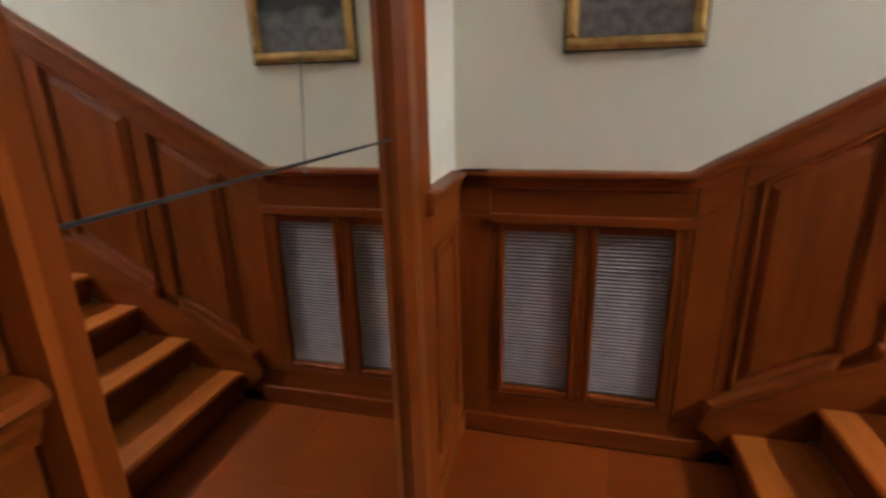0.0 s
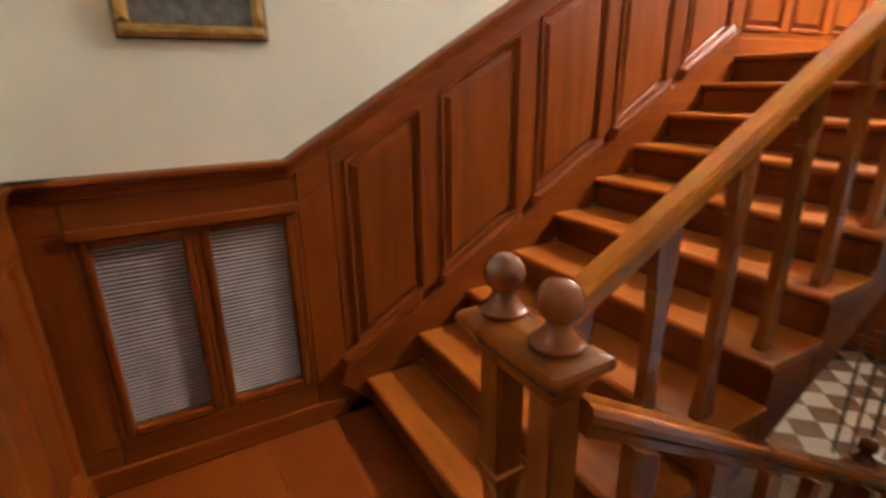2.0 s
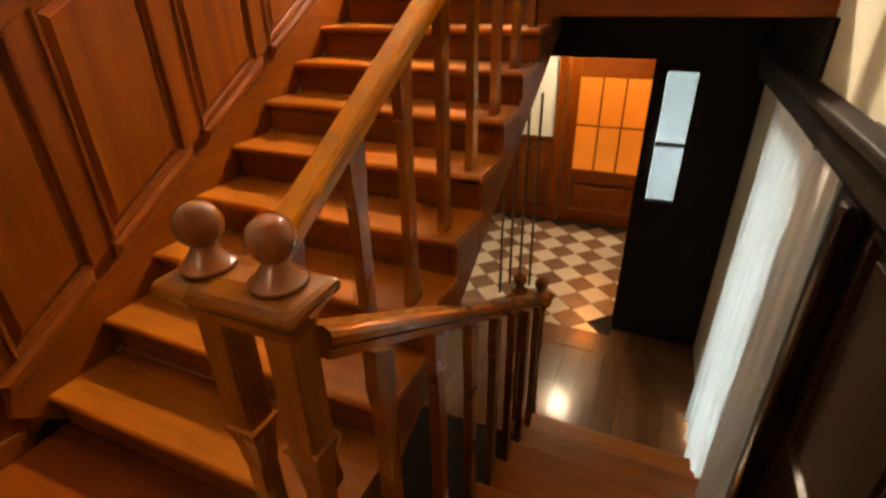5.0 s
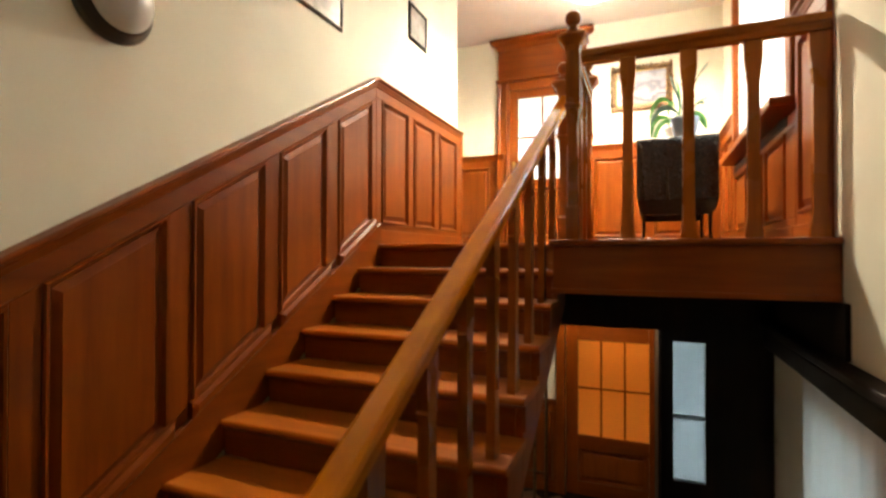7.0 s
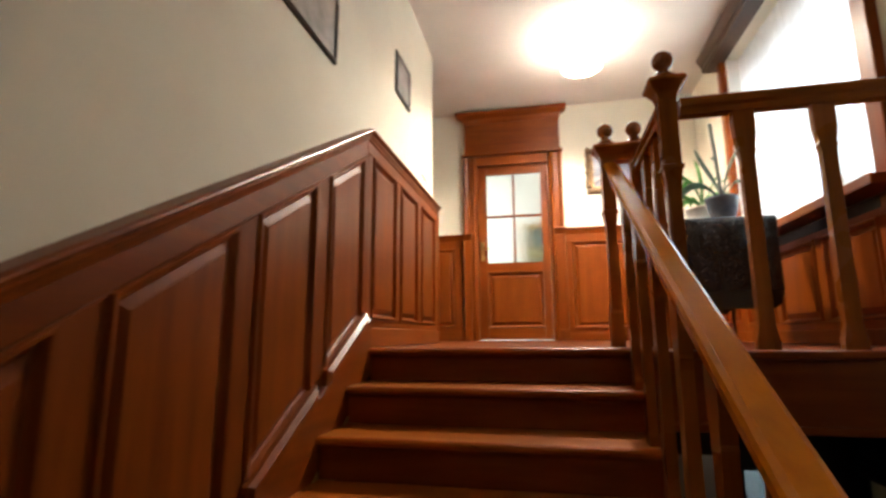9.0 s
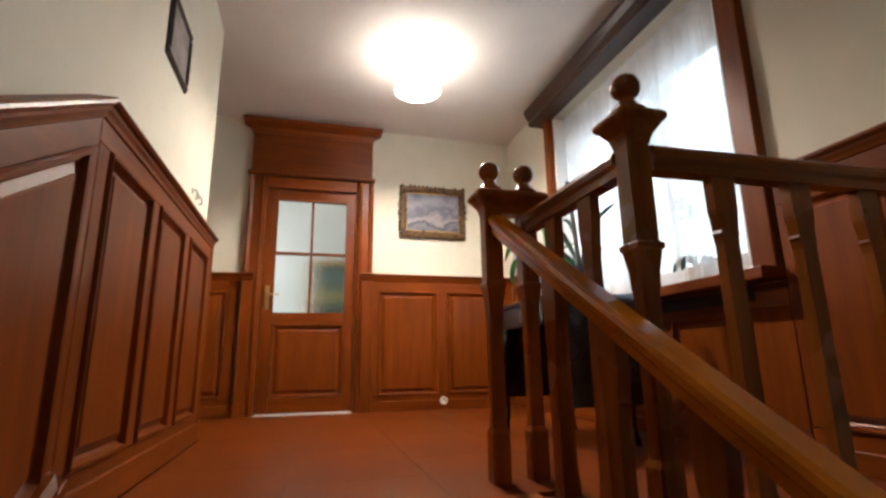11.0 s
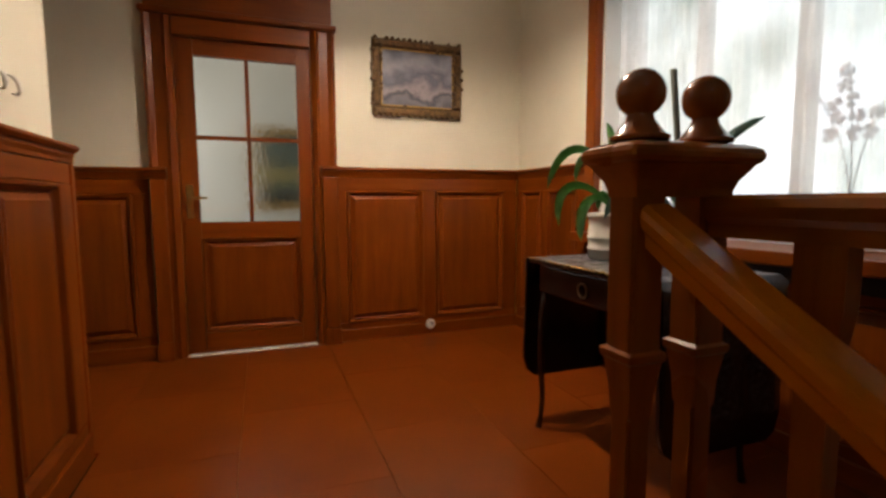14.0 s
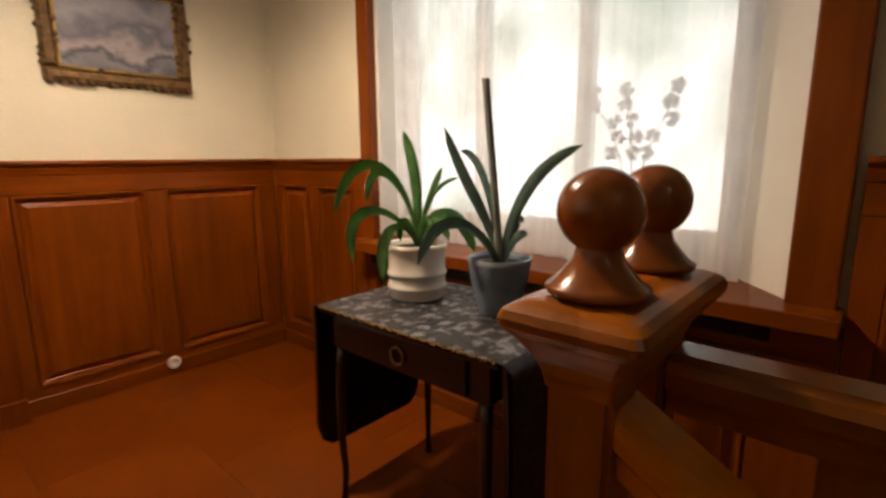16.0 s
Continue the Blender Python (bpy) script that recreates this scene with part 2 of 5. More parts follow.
green_print = canvas("green_picture", 2.80, 3.54, [(0.0, (0.02, 0.03, 0.03)), (0.2, (0.06, 0.08, 0.07)), (0.42, (0.30, 0.26, 0.10)), (0.58, (0.10, 0.12, 0.10)), (0.8, (0.09, 0.13, 0.12)), (1.0, (0.04, 0.06, 0.05))], 5.0, 0.3)
crack = speckled("dark_mirror_joint", (0.01, 0.01, 0.01), (0.02, 0.02, 0.02), 9.0, 0.6, 0.02)
frosted = pane("rain_glass", (0.93, 0.97, 0.94), 0.16, 1.3, 0.5, 70)
amber = pane("frosted_glass", (1.0, 0.42, 0.08), 0.45, 1.2)
clear = pane("window_glass", (0.98, 1.0, 1.0), 0.0, 1.1)
slot_glass = pane("ribbed_glass", (0.115, 0.13, 0.165), 0.12, 1.2, 0.9, 22)
net = sheer("net_curtain", (0.88, 0.88, 0.90), 0.36)
heavy_net = sheer("white_curtain", (0.72, 0.76, 0.81), 0.0, 0.945)
side_paint = speckled("cream_reveal_paint", (0.70, 0.68, 0.61), (0.76, 0.74, 0.68), 3.0, 0.55, 0.05)
mirror_mat, mn, ml, mb = base_mat("silvered_glass")
mb.inputs["Base Color"].default_value, mb.inputs["Metallic"].default_value, mb.inputs["Roughness"].default_value = (0.84, 0.86, 0.83, 1), 1.0, 0.02
wob = mn.new("ShaderNodeTexNoise")
wob.inputs["Scale"].default_value = 3.0
wb = mn.new("ShaderNodeBump")
wb.inputs["Strength"].default_value, wb.inputs["Distance"].default_value = 0.03, 0.01
wc = mn.new("ShaderNodeTexCoord")
ml.new(wc.outputs["Object"], wob.inputs["Vector"])
ml.new(wob.outputs["Fac"], wb.inputs["Height"])
ml.new(wb.outputs[0], mb.inputs["Normal"])
opal = glow("opal_globe", (1.0, 0.82, 0.60), LAMP)
opal_stair = glow("opal_globe_stair", (1.0, 0.82, 0.60), STAIR_LAMP)
opal_low = glow("opal_globe_low", (1.0, 0.76, 0.48), LOW_LAMP)
bulb_amber = glow("amber_bulb", (1.0, 0.55, 0.20), AMBER_LAMP)

garden, gn, gl, gb_ = base_mat("garden_light")
gt, gc = gn.new("ShaderNodeTexNoise"), gn.new("ShaderNodeTexCoord")
gt.inputs["Scale"].default_value, gt.inputs["Detail"].default_value = 0.7, 6
gl.new(gc.outputs["Object"], gt.inputs["Vector"])
gr = ramp_of(gn, [(0.36, (0.12, 0.20, 0.13)), (0.47, (0.55, 0.66, 0.62)), (0.56, (0.92, 0.97, 1.0))])
gl.new(gt.outputs["Fac"], gr.inputs[0])
gl.new(gr.outputs[0], gb_.inputs["Emission Color"])
gb_.inputs["Emission Strength"].default_value = DAYLIGHT


# ---- mesh helpers ----
def box(bm, lo, hi, bevel=0.0):
    vs = [bm.verts.new((x, y, z)) for x in (lo[0], hi[0]) for y in (lo[1], hi[1]) for z in (lo[2], hi[2])]
    fs = [bm.faces.new([vs[i] for i in f]) for f in ((0, 1, 3, 2), (4, 6, 7, 5), (0, 4, 5, 1), (2, 3, 7, 6), (0, 2, 6, 4), (1, 5, 7, 3))]
    if bevel:
        es = list({e for f in fs for e in f.edges})
        bmesh.ops.bevel(bm, geom=es, offset=bevel, segments=2, profile=0.5, affect="EDGES")


def loops(bm, rings, close=True):
    """Skin a list of rings of points; caps both ends."""
    rs = [[bm.verts.new(p) for p in r] for r in rings]
    k = len(rs[0])
    for a, c in zip(rs, rs[1:]):
        for i in range(k):
            bm.faces.new((a[i], a[(i + 1) % k], c[(i + 1) % k], c[i]))
    if close:
        bm.faces.new(rs[0][::-1])
        bm.faces.new(rs[-1])


def lathe(bm, profile, at, seg=20, axis="z"):
    rings = []
    for r, h in profile:
        ring = []
        for i in range(seg):
            a = 2 * math.pi * i / seg
            c, s = max(r, 0.0004) * math.cos(a), max(r, 0.0004) * math.sin(a)
            ring.append({"z": (at[0] + c, at[1] + s, at[2] + h), "x": (at[0] + h, at[1] + c, at[2] + s), "y": (at[0] + c, at[1] - h, at[2] + s)}[axis])
        rings.append(ring)
    loops(bm, rings)


def part(name, bm, material, parent=None, label="", smooth=False):
    bmesh.ops.recalc_face_normals(bm, faces=bm.faces)
    me = bpy.data.meshes.new(name)
    bm.to_mesh(me)
    bm.free()
    me.materials.append(material)
    if smooth:
        for p in me.polygons:
            p.use_smooth = True
    ob = new(name, me)
    under(ob, parent)
    if label:
        tagged(ob, label)
    return ob


def boxpart(name, lo, hi, material, parent=None, label="", bevel=0.0):
    bm = bmesh.new()
    box(bm, lo, hi, bevel)
    return part(name, bm, material, parent, label)


def empty(name, at, label, category, group="", kind=""):
    """The root of a thing; its parts are meshes in world places."""
    ob = new(name)
    ob.location = at
    return tagged(ob, label, category, group, kind)


def under(ob, parent):
    """Parents ob to a root without moving it."""
    ob.parent = parent
    if parent is not None:
        ob.matrix_parent_inverse = Matrix.Translation(-Vector(parent.location))


def shrink(pts, d):
    """A convex polygon with all its edges moved in by d."""
    n = len(pts)
    area = sum(pts[i][0] * pts[(i + 1) % n][1] - pts[(i + 1) % n][0] * pts[i][1] for i in range(n))
    s = 1 if area > 0 else -1
    lines = []
    for i in range(n):
        (x0, y0), (x1, y1) = pts[i], pts[(i + 1) % n]
        k = math.hypot(x1 - x0, y1 - y0)
        nx, ny = -(y1 - y0) / k * s, (x1 - x0) / k * s
        lines.append((nx, ny, nx * (x0 + nx * d) + ny * (y0 + ny * d)))
    out = []
    for i in range(n):
        a, c = lines[i - 1], lines[i]
        det = a[0] * c[1] - a[1] * c[0]
        out.append(((a[2] * c[1] - a[1] * c[2]) / det, (a[0] * c[2] - a[2] * c[0]) / det))
    return out


# wall frames: u along the wall, v up, w out of it
def on_west(u, v, w):
    return (w, u, v)


def on_north(u, v, w):
    return (u, 6.375 - w, v)


def on_east(u, v, w):
    return (XE - 0.03 - w, u, v)


def on_south(u, v, w):
    return (u, YS + 0.03 + w, v)


def on_low_north(u, v, w):
    return (u, 6.30 - w, v)


def slab(bm, m, pts, w0, w1, ease=0.004):
    inner = shrink(pts, ease)
    loops(bm, [[m(u, v, w0) for u, v in pts], [m(u, v, w1 - ease) for u, v in pts], [m(u, v, w1) for u, v in inner]])


def slabpart(name, m, pts, w0, w1, material, parent, label="", ease=0.004):
    bm = bmesh.new()
    slab(bm, m, pts, w0, w1, ease)
    return part(name, bm, material, parent, label)


def fielded(name, m, pts, parent, material, label=""):
    """A raised-and-fielded panel with its bolection moulding."""
    bm = bmesh.new()
    steps = [(0.0, -0.022), (0.0, 0.004), (0.006, 0.013), (0.016, 0.011), (0.024, -0.008), (0.034, -0.016), (0.060, -0.002), (0.064, 0.002)]
    loops(bm, [[m(u, v, w) for u, v in shrink(pts, d)] for d, w in steps])
    return part(name, bm, material, parent, label)


def wainscot(m, spans, u0, u1, bot, top, pb, pt, parent, horizontal, base=0.0, cap=True, upright=None):
    """Framed panelling between u0 and u1: rails, stiles, fielded panels and a moulded cap."""
    wv = upright or wood_v
    def quad(a, c, lo, hi):
        return [(a, lo(a)), (c, lo(c)), (c, hi(c)), (a, hi(a))]
    low, high = (lambda u: bot(u) + pb), (lambda u: top(u) - pt)
    slabpart("backing_board", m, quad(u0, u1, bot, top), -0.045, -0.024, wv, parent)
    slabpart("top_rail", m, quad(u0, u1, high, lambda u: top(u) - 0.03), -0.023, 0.0, horizontal, parent)
    slabpart("bottom_rail", m, quad(u0, u1, bot, low), -0.023, 0.0, horizontal, parent)
    edges = [u0] + [e for s in spans for e in s] + [u1]
    for a, c in zip(edges[0::2], edges[1::2]):
        if c - a > 0.012:
            slabpart("stile", m, quad(a, c, low, high), -0.023, 0.0015, wv, parent)
    for a, c in spans:
        fielded("panel", m, quad(a, c, low, high), parent, wv)
    if cap:
        dado(m, [(u0, top(u0)), (u1, top(u1))], parent, horizontal)
    if base:
        slabpart("baseboard", m, quad(u0, u1, bot, lambda u: bot(u) + base), 0.002, 0.016, horizontal, parent)


def dado(m, line, parent, material):
    """A moulded cap along a line: rounded nose over a cove."""
    (u0, v0), (u1, v1) = line
    prof = [(-0.05, 0.0), (0.026, 0.0), (0.036, -0.006), (0.038, -0.016), (0.030, -0.026), (0.020, -0.030), (0.018, -0.042), (0.010, -0.056), (0.006, -0.07), (-0.001, -0.074), (-0.05, -0.074)]
    bm = bmesh.new()
    loops(bm, [[m(u, v + dv, w) for w, dv in prof] for u, v in ((u0, v0), (u1, v1))])
    return part("dado_rail", bm, material, parent)


def pierced(name, m, u0, u1, v0, v1, w0, w1, holes, material, label):
    """A wall with rectangular openings right through it."""
    bm = bmesh.new()
    us = sorted({u0, u1, *[h[0] for h in holes], *[h[1] for h in holes]})
    for a, c in zip(us, us[1:]):
        mid = (a + c) / 2
        cuts = sorted((h[2], h[3]) for h in holes if h[0] < mid < h[1])
        z = v0
        for lo, hi in cuts + [(v1, v1)]:
            if lo - z > 1e-4:
                p, q = m(a, z, w0), m(c, lo, w1)
                box(bm, [min(i, j) for i, j in zip(p, q)], [max(i, j) for i, j in zip(p, q)])
            z = hi
    ob = part(name, bm, material)
    return tagged(ob, label, "wall", kind="structure")


# ---- large structure ----
flat_x = lambda u, v, w: (w, u, v)
flat_y = lambda u, v, w: (u, w, v)
WIN = (3.395, 5.33, 2.60, 4.40)
LOWWIN = (2.10, 2.96, -1.38, 0.90)
wall_west = pierced("wall_west", flat_x, YS - 0.3, YW, -1.7, CEIL, -0.35, -0.05, [], plaster, "cream papered stair wall above dark panelling")
wall_south = pierced("wall_south", flat_y, -0.05, XE, -1.7, CEIL, YS - 0.3, YS, [], plaster, "cream papered wall behind a tall mirror")
wall_east = pierced("wall_east", flat_x, YS - 0.3, YN, -1.7, CEIL, XE, XE + 0.34, [WIN, LOWWIN, (4.2, 6.1, -1.2, 1.3)], plaster, "cream papered outer wall with windows")
wall_north = pierced("wall_north", flat_y, -1.25, XE, 1.47, CEIL, YN, YN + 0.14, [(0.20, 1.065, 1.47, 3.94)], plaster, "cream papered wall with a panelled door")
wall_north_lower = pierced("wall_north_lower", flat_y, -0.05, XE, LOW - 0.2, 1.47, 6.33, 6.47, [(0.95, 2.10, LOW - 0.2, 0.84)], white_plaster, "white plastered lower hall wall with a glazed door")
wall_recess = pierced("wall_recess", flat_x, YW - 0.3, YN + 0.14, -1.7, CEIL, -1.35, -1.2, [], plaster, "cream papered wall of the landing recess")
wall_recess_back = pierced("wall_recess_back", flat_y, -1.2, -0.35, 1.47, CEIL, YW - 0.3, YW - 0.15, [], plaster, "cream papered wall of the landing recess")
wall_lower_west = pierced("wall_lower_west", flat_x, YW, 6.33, -1.7, 1.47, -0.2, -0.05, [], white_plaster, "white plastered lower hall wall")
ceiling = tagged(boxpart("ceiling", (-1.35, YS - 0.3, CEIL), (XE + 0.34, YN + 0.14, CEIL + 0.2), white_plaster), "plain white plastered ceiling", "ceiling", kind="structure")

floor_half = empty("floor_half_landing", (0, 0, 0), "reddish varnished wooden half landing floor", "floor", kind="structure")
boxpart("slab", (-0.04, YS, -0.25), (XE, 0.30, -0.022), dark_wood, floor_half)
boxpart("slab", (-0.04, 0.30, -0.25), (1.42, FIRST + 0.06, -0.022), dark_wood, floor_half)
floor_top = empty("floor_landing", (0, 0, TOP), "reddish varnished wooden landing floor", "floor", kind="structure")
boxpart("slab", (-0.05, FIRST + 9 * RUN + 0.055, 1.47), (XE, YN, TOP - 0.022), dark_wood, floor_top)
boxpart("slab", (-1.2, YW - 0.15, 1.47), (-0.051, YN, TOP - 0.022), dark_wood, floor_top)
boxpart("slab", (1.50, GAL + 0.03, 1.47), (XE, FIRST + 9 * RUN + 0.055, TOP - 0.022), dark_wood, floor_top)
boxpart("gallery_fascia", (1.44, GAL, 1.46), (XE - 0.002, GAL + 0.028, TOP - 0.03), wood_x, floor_top, bevel=0.004)
boxpart("gallery_fascia", (1.44, GAL + 0.03, 1.46), (1.468, FIRST + 9 * RUN + 0.04, TOP - 0.03), wood_y, floor_top, bevel=0.004)
boxpart("gallery_nosing", (1.42, GAL - 0.03, TOP - 0.03), (XE - 0.003, GAL + 0.10, TOP + 0.004), wood_x, floor_top, bevel=0.01)
boxpart("gallery_nosing", (1.42, GAL + 0.102, TOP - 0.03), (1.56, FIRST + 9 * RUN + 0.05, TOP + 0.004), wood_y, floor_top, bevel=0.01)
boxpart("gallery_bead", (1.43, GAL - 0.012, 1.455), (XE - 0.004, GAL - 0.001, 1.485), wood_x, floor_top, bevel=0.004)

floor_low = empty("floor_lower_hall", (0, 0, LOW), "lower hall floor of dark boards and checkered tiles", "floor", kind="structure")
boxpart("slab", (-0.05, 2.3, LOW - 0.2), (XE, 6.5, LOW - 0.012), dark_wood, floor_low)
boxpart("slab", (-0.05, YS, LOW - 0.2), (XE, 2.3, LOW - 0.012), dark_wood, floor_low)

# west panelling: half landing, flight, landing
DB = 0.114
dado_half = lambda u: 1.31
SL = RISE / RUN
dado_flight = lambda u: 1.31 + (u - DB) * (3.03 - 1.31) / (3.13 - DB)
dado_top = lambda u: 3.03
wainscot(on_west, [], -0.85 + 0.03, -0.685, lambda u: 0.0, dado_half, 0.2, 0.2, wall_west, wood_y)
wainscot(on_west, [], 0.145, 0.30, lambda u: 0.0, lambda u: dado_flight(u), 0.2, 0.2, wall_west, wood_y, cap=False)
slabpart("top_rail", on_west, [(-0.683, 1.10), (0.143, 1.10), (0.143, 1.30), (-0.683, 1.30)], -0.03, 0.0, wood_y, wall_west)
slabpart("bottom_rail", on_west, [(-0.683, 0.0), (0.143, 0.0), (0.143, 0.22), (-0.683, 0.22)], -0.03, 0.0, wood_y, wall_west)
for a, c in ((-0.683, -0.657), (-0.283, -0.257), (0.117, 0.143)):
    slabpart("stile", on_west, [(a, 0.222), (c, 0.222), (c, 1.098), (a, 1.098)], -0.046, 0.001, wood_v, wall_west)
dado(on_west, [(-0.82, 1.31), (DB, 1.31)], wall_west, wood_y)
slabpart("baseboard", on_west, [(-0.82, 0.0), (0.28, 0.0), (0.28, 0.10), (-0.82, 0.10)], 0.002, 0.018, wood_y, wall_west)
slabpart("picture_moulding", on_west, [(-0.683, 1.085), (0.143, 1.085), (0.143, 1.125), (-0.683, 1.125)], 0.001, 0.02, wood_y, wall_west)
dado(on_west, [(DB, 1.31), (3.13, 3.03)], wall_west, wood_y)
flight_spans = [(0.36, 0.76), (0.86, 1.345), (1.465, 1.94), (2.05, 2.495), (2.625, 3.07)]
wainscot(on_west, flight_spans, 0.302, 3.13, lambda u: max(nose(u) - 0.1, 0.0), dado_flight, 0.29, 0.165, wall_west, wood_y, cap=False)
for a, c in [(0.29, 0.71)] + flight_spans[1:]:
    bm = bmesh.new()
    slab(bm, on_west, [(a - 0.015, nose(a - 0.015) + 0.135), (c + 0.015, nose(c + 0.015) + 0.135), (c + 0.015, nose(c + 0.015) + 0.21), (a - 0.015, nose(a - 0.015) + 0.21)], 0.002, 0.046, 0.018)
    part("panel_sill", bm, wood_y, wall_west)
slabpart("wall_string", on_west, [(0.27, 0.168), (0.42, 0.02), (3.16, nose(3.16) - 0.16), (3.16, nose(3.16) + 0.14), (0.285, nose(0.285) + 0.14), (0.262, nose(0.262) + 0.10), (0.258, nose(0.258) + 0.07)], 0.002, 0.030, wood_y, wall_west)
# near-black board stands for the shaded gap below the string's end
slabpart("string_foot", on_west, [(0.286, 0.0), (0.46, 0.0), (0.46, 0.17), (0.286, 0.17)], -0.046, -0.004, dark_wood, wall_west)
level_spans = [(3.215, 3.685), (3.795, 4.255), (4.385, 4.86)]
wainscot(on_west, level_spans, 3.13, YW - 0.01, lambda u: TOP, dado_top, 0.16, 0.15, wall_west, wood_y, base=0.11)
boxpart("corner_post", (-0.05, YW - 0.008, TOP), (0.004, YW + 0.03, 3.0), wood_v, wall_west, bevel=0.004)

# radiator grilles in the half-landing panelling
for a, c in ((-0.655, -0.285), (-0.255, 0.115)):
    g = empty("radiator_grille", (0, a, 0), "grey woven radiator grille set in a wooden frame", "radiator grille", "grilles of the half landing")
    for nm, lo, hi in (("frame_side", (a, 0.222), (a + 0.035, 1.083)), ("frame_side", (c - 0.035, 0.222), (c, 1.083)), ("frame_bottom", (a + 0.036, 0.222), (c - 0.036, 0.262)), ("frame_top", (a + 0.036, 1.045), (c - 0.036, 1.083))):
        slabpart(nm, on_west, [lo, (hi[0], lo[1]), hi, (lo[0], hi[1])], -0.03, 0.004, wood_v, g, ease=0.008)
    boxpart("backing", (-0.046, a + 0.036, 0.263), (-0.034, c - 0.036, 1.044), grille_back, g, "dark brown backing with the slats' shade in its colour")
    for i in range(44):
        z = 0.272 + i * 0.0176
        bm = bmesh.new()
        loops(bm, [[(-0.033, y, z), (-0.024, y, z + 0.003), (-0.022, y, z + 0.006), (-0.024, y, z + 0.009), (-0.033, y, z + 0.012)] for y in (a + 0.037, c - 0.037)])
        part("slat", bm, grille_mat, g)

# north panelling either side of the door
wainscot(on_north, [(-1.06, -0.68), (-0.58, -0.08)], -1.19, 0.02, lambda u: TOP, lambda u: 3.03, 0.16, 0.17, wall_north, wood_x, base=0.10)
wainscot(on_north, [(1.30, 1.90), (2.0, 2.60)], 1.235, XE - 0.03, lambda u: TOP, lambda u: 3.058, 0.14, 0.17, wall_north, wood_x, base=0.09)
# east panelling: beside and under the window, south of it, and down the stairs
wainscot(on_east, [(5.52, 5.90), (5.98, 6.29)], 5.42, 6.373, lambda u: TOP, lambda u: 3.058, 0.16, 0.17, wall_east, wood_y, base=0.09)
wainscot(on_east, [(3.46, 4.02), (4.12, 4.68), (4.78, 5.34)], 3.242, 5.415, lambda u: TOP, lambda u: 2.545, 0.14, 0.12, wall_east, wood_y, base=0.09, cap=False)
wainscot(on_east, [(2.78, 3.16)], GAL + 0.11, 3.240, lambda u: TOP, lambda u: 3.058, 0.16, 0.17, wall_east, wood_y, base=0.09)
# panelling down the stairs wears the mahogany with shade painted in
wainscot(on_east, [(-0.70, -0.10), (0.0, 0.6), (0.7, 1.28)], -0.82, 1.68, lambda u: LOW, lambda u: 1.2, 1.55, 0.22, wall_east, shaded_panel, cap=False, upright=shaded_panel)
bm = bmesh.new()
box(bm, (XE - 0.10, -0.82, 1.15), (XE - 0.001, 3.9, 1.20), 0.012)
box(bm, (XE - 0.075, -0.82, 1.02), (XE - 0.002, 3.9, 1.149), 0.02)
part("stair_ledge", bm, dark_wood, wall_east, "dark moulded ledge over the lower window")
# thin near-black sheet over the wall plaster below the landing
boxpart("dark_boarding", (XE - 0.022, 2.50, 1.201), (XE - 0.0005, 3.925, 1.455), dark_wood, wall_east, "near-black sheet on the wall under the landing")
# south panelling beside the mirror
wainscot(on_south, [(0.11, 0.46)], 0.002, 0.54, lambda u: 0.0, lambda u: 1.31, 0.2, 0.22, wall_south, wood_x, base=0.10)

# ---- flights ----
def flight(name, label, n, x0, x1, y_of, z_of, top_overhang):
    st = empty(name, (x0, 0, 0), label, "staircase", kind="structure")
    for k in range(1, n + 1):
        y, z = y_of(k), z_of(k)
        deep = RUN + 0.03 if k < n or not top_overhang else 0.12
        prof = [(y + 0.012, z - 0.034), (y + 0.004, z - 0.028), (y, z - 0.016), (y + 0.004, z - 0.006), (y + 0.014, z), (y + deep, z), (y + deep, z - 0.034)]
        bm = bmesh.new()
        loops(bm, [[(x, a, c) for a, c in prof] for x in (x0, x1)])
        part("tread", bm, tread_wood, st)
        boxpart("riser", (x0, y + 0.032, z - RISE + 0.001), (x1 - 0.05, y + 0.052, z - 0.0345), wood_x, st)
        bm = bmesh.new()
        loops(bm, [[(x, y + 0.031, z - 0.05), (x, y + 0.016, z - 0.036), (x, y + 0.031, z - 0.036)] for x in (x0, x1 - 0.02)])
        part("cove", bm, wood_x, st)
    return st


up = flight("staircase_up", "varnished mahogany flight with closed risers", 10, 0.031, 1.44, lambda k: FIRST + (k - 1) * RUN, lambda k: k * RISE, True)
# stepped outer string, its bracket below each nosing, and the boarded soffit
for k in range(1, 10):
    y, z = FIRST + (k - 1) * RUN, k * RISE
    lo = lambda v: max(nose(v) - 0.42, 0.0)
    slabpart("string_piece", lambda u, v, w: (w, u, v), [(y + 0.03, lo(y + 0.03)), (y + 0.03 + RUN, lo(y + 0.03 + RUN)), (y + 0.03 + RUN, z - 0.035), (y + 0.03, z - 0.035)], 1.392, 1.424, wood_y, up)
    slabpart("bracket", lambda u, v, w: (w, u, v), [(y + 0.03, z - 0.15), (y + 0.12, z - 0.10), (y + 0.26, z - 0.036), (y + 0.03, z - 0.036)], 1.425, 1.436, wood_y, up, ease=0.003)
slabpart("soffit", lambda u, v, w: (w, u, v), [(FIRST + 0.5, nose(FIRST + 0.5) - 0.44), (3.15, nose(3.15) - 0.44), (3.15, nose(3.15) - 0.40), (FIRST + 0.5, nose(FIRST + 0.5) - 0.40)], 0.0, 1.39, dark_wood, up)

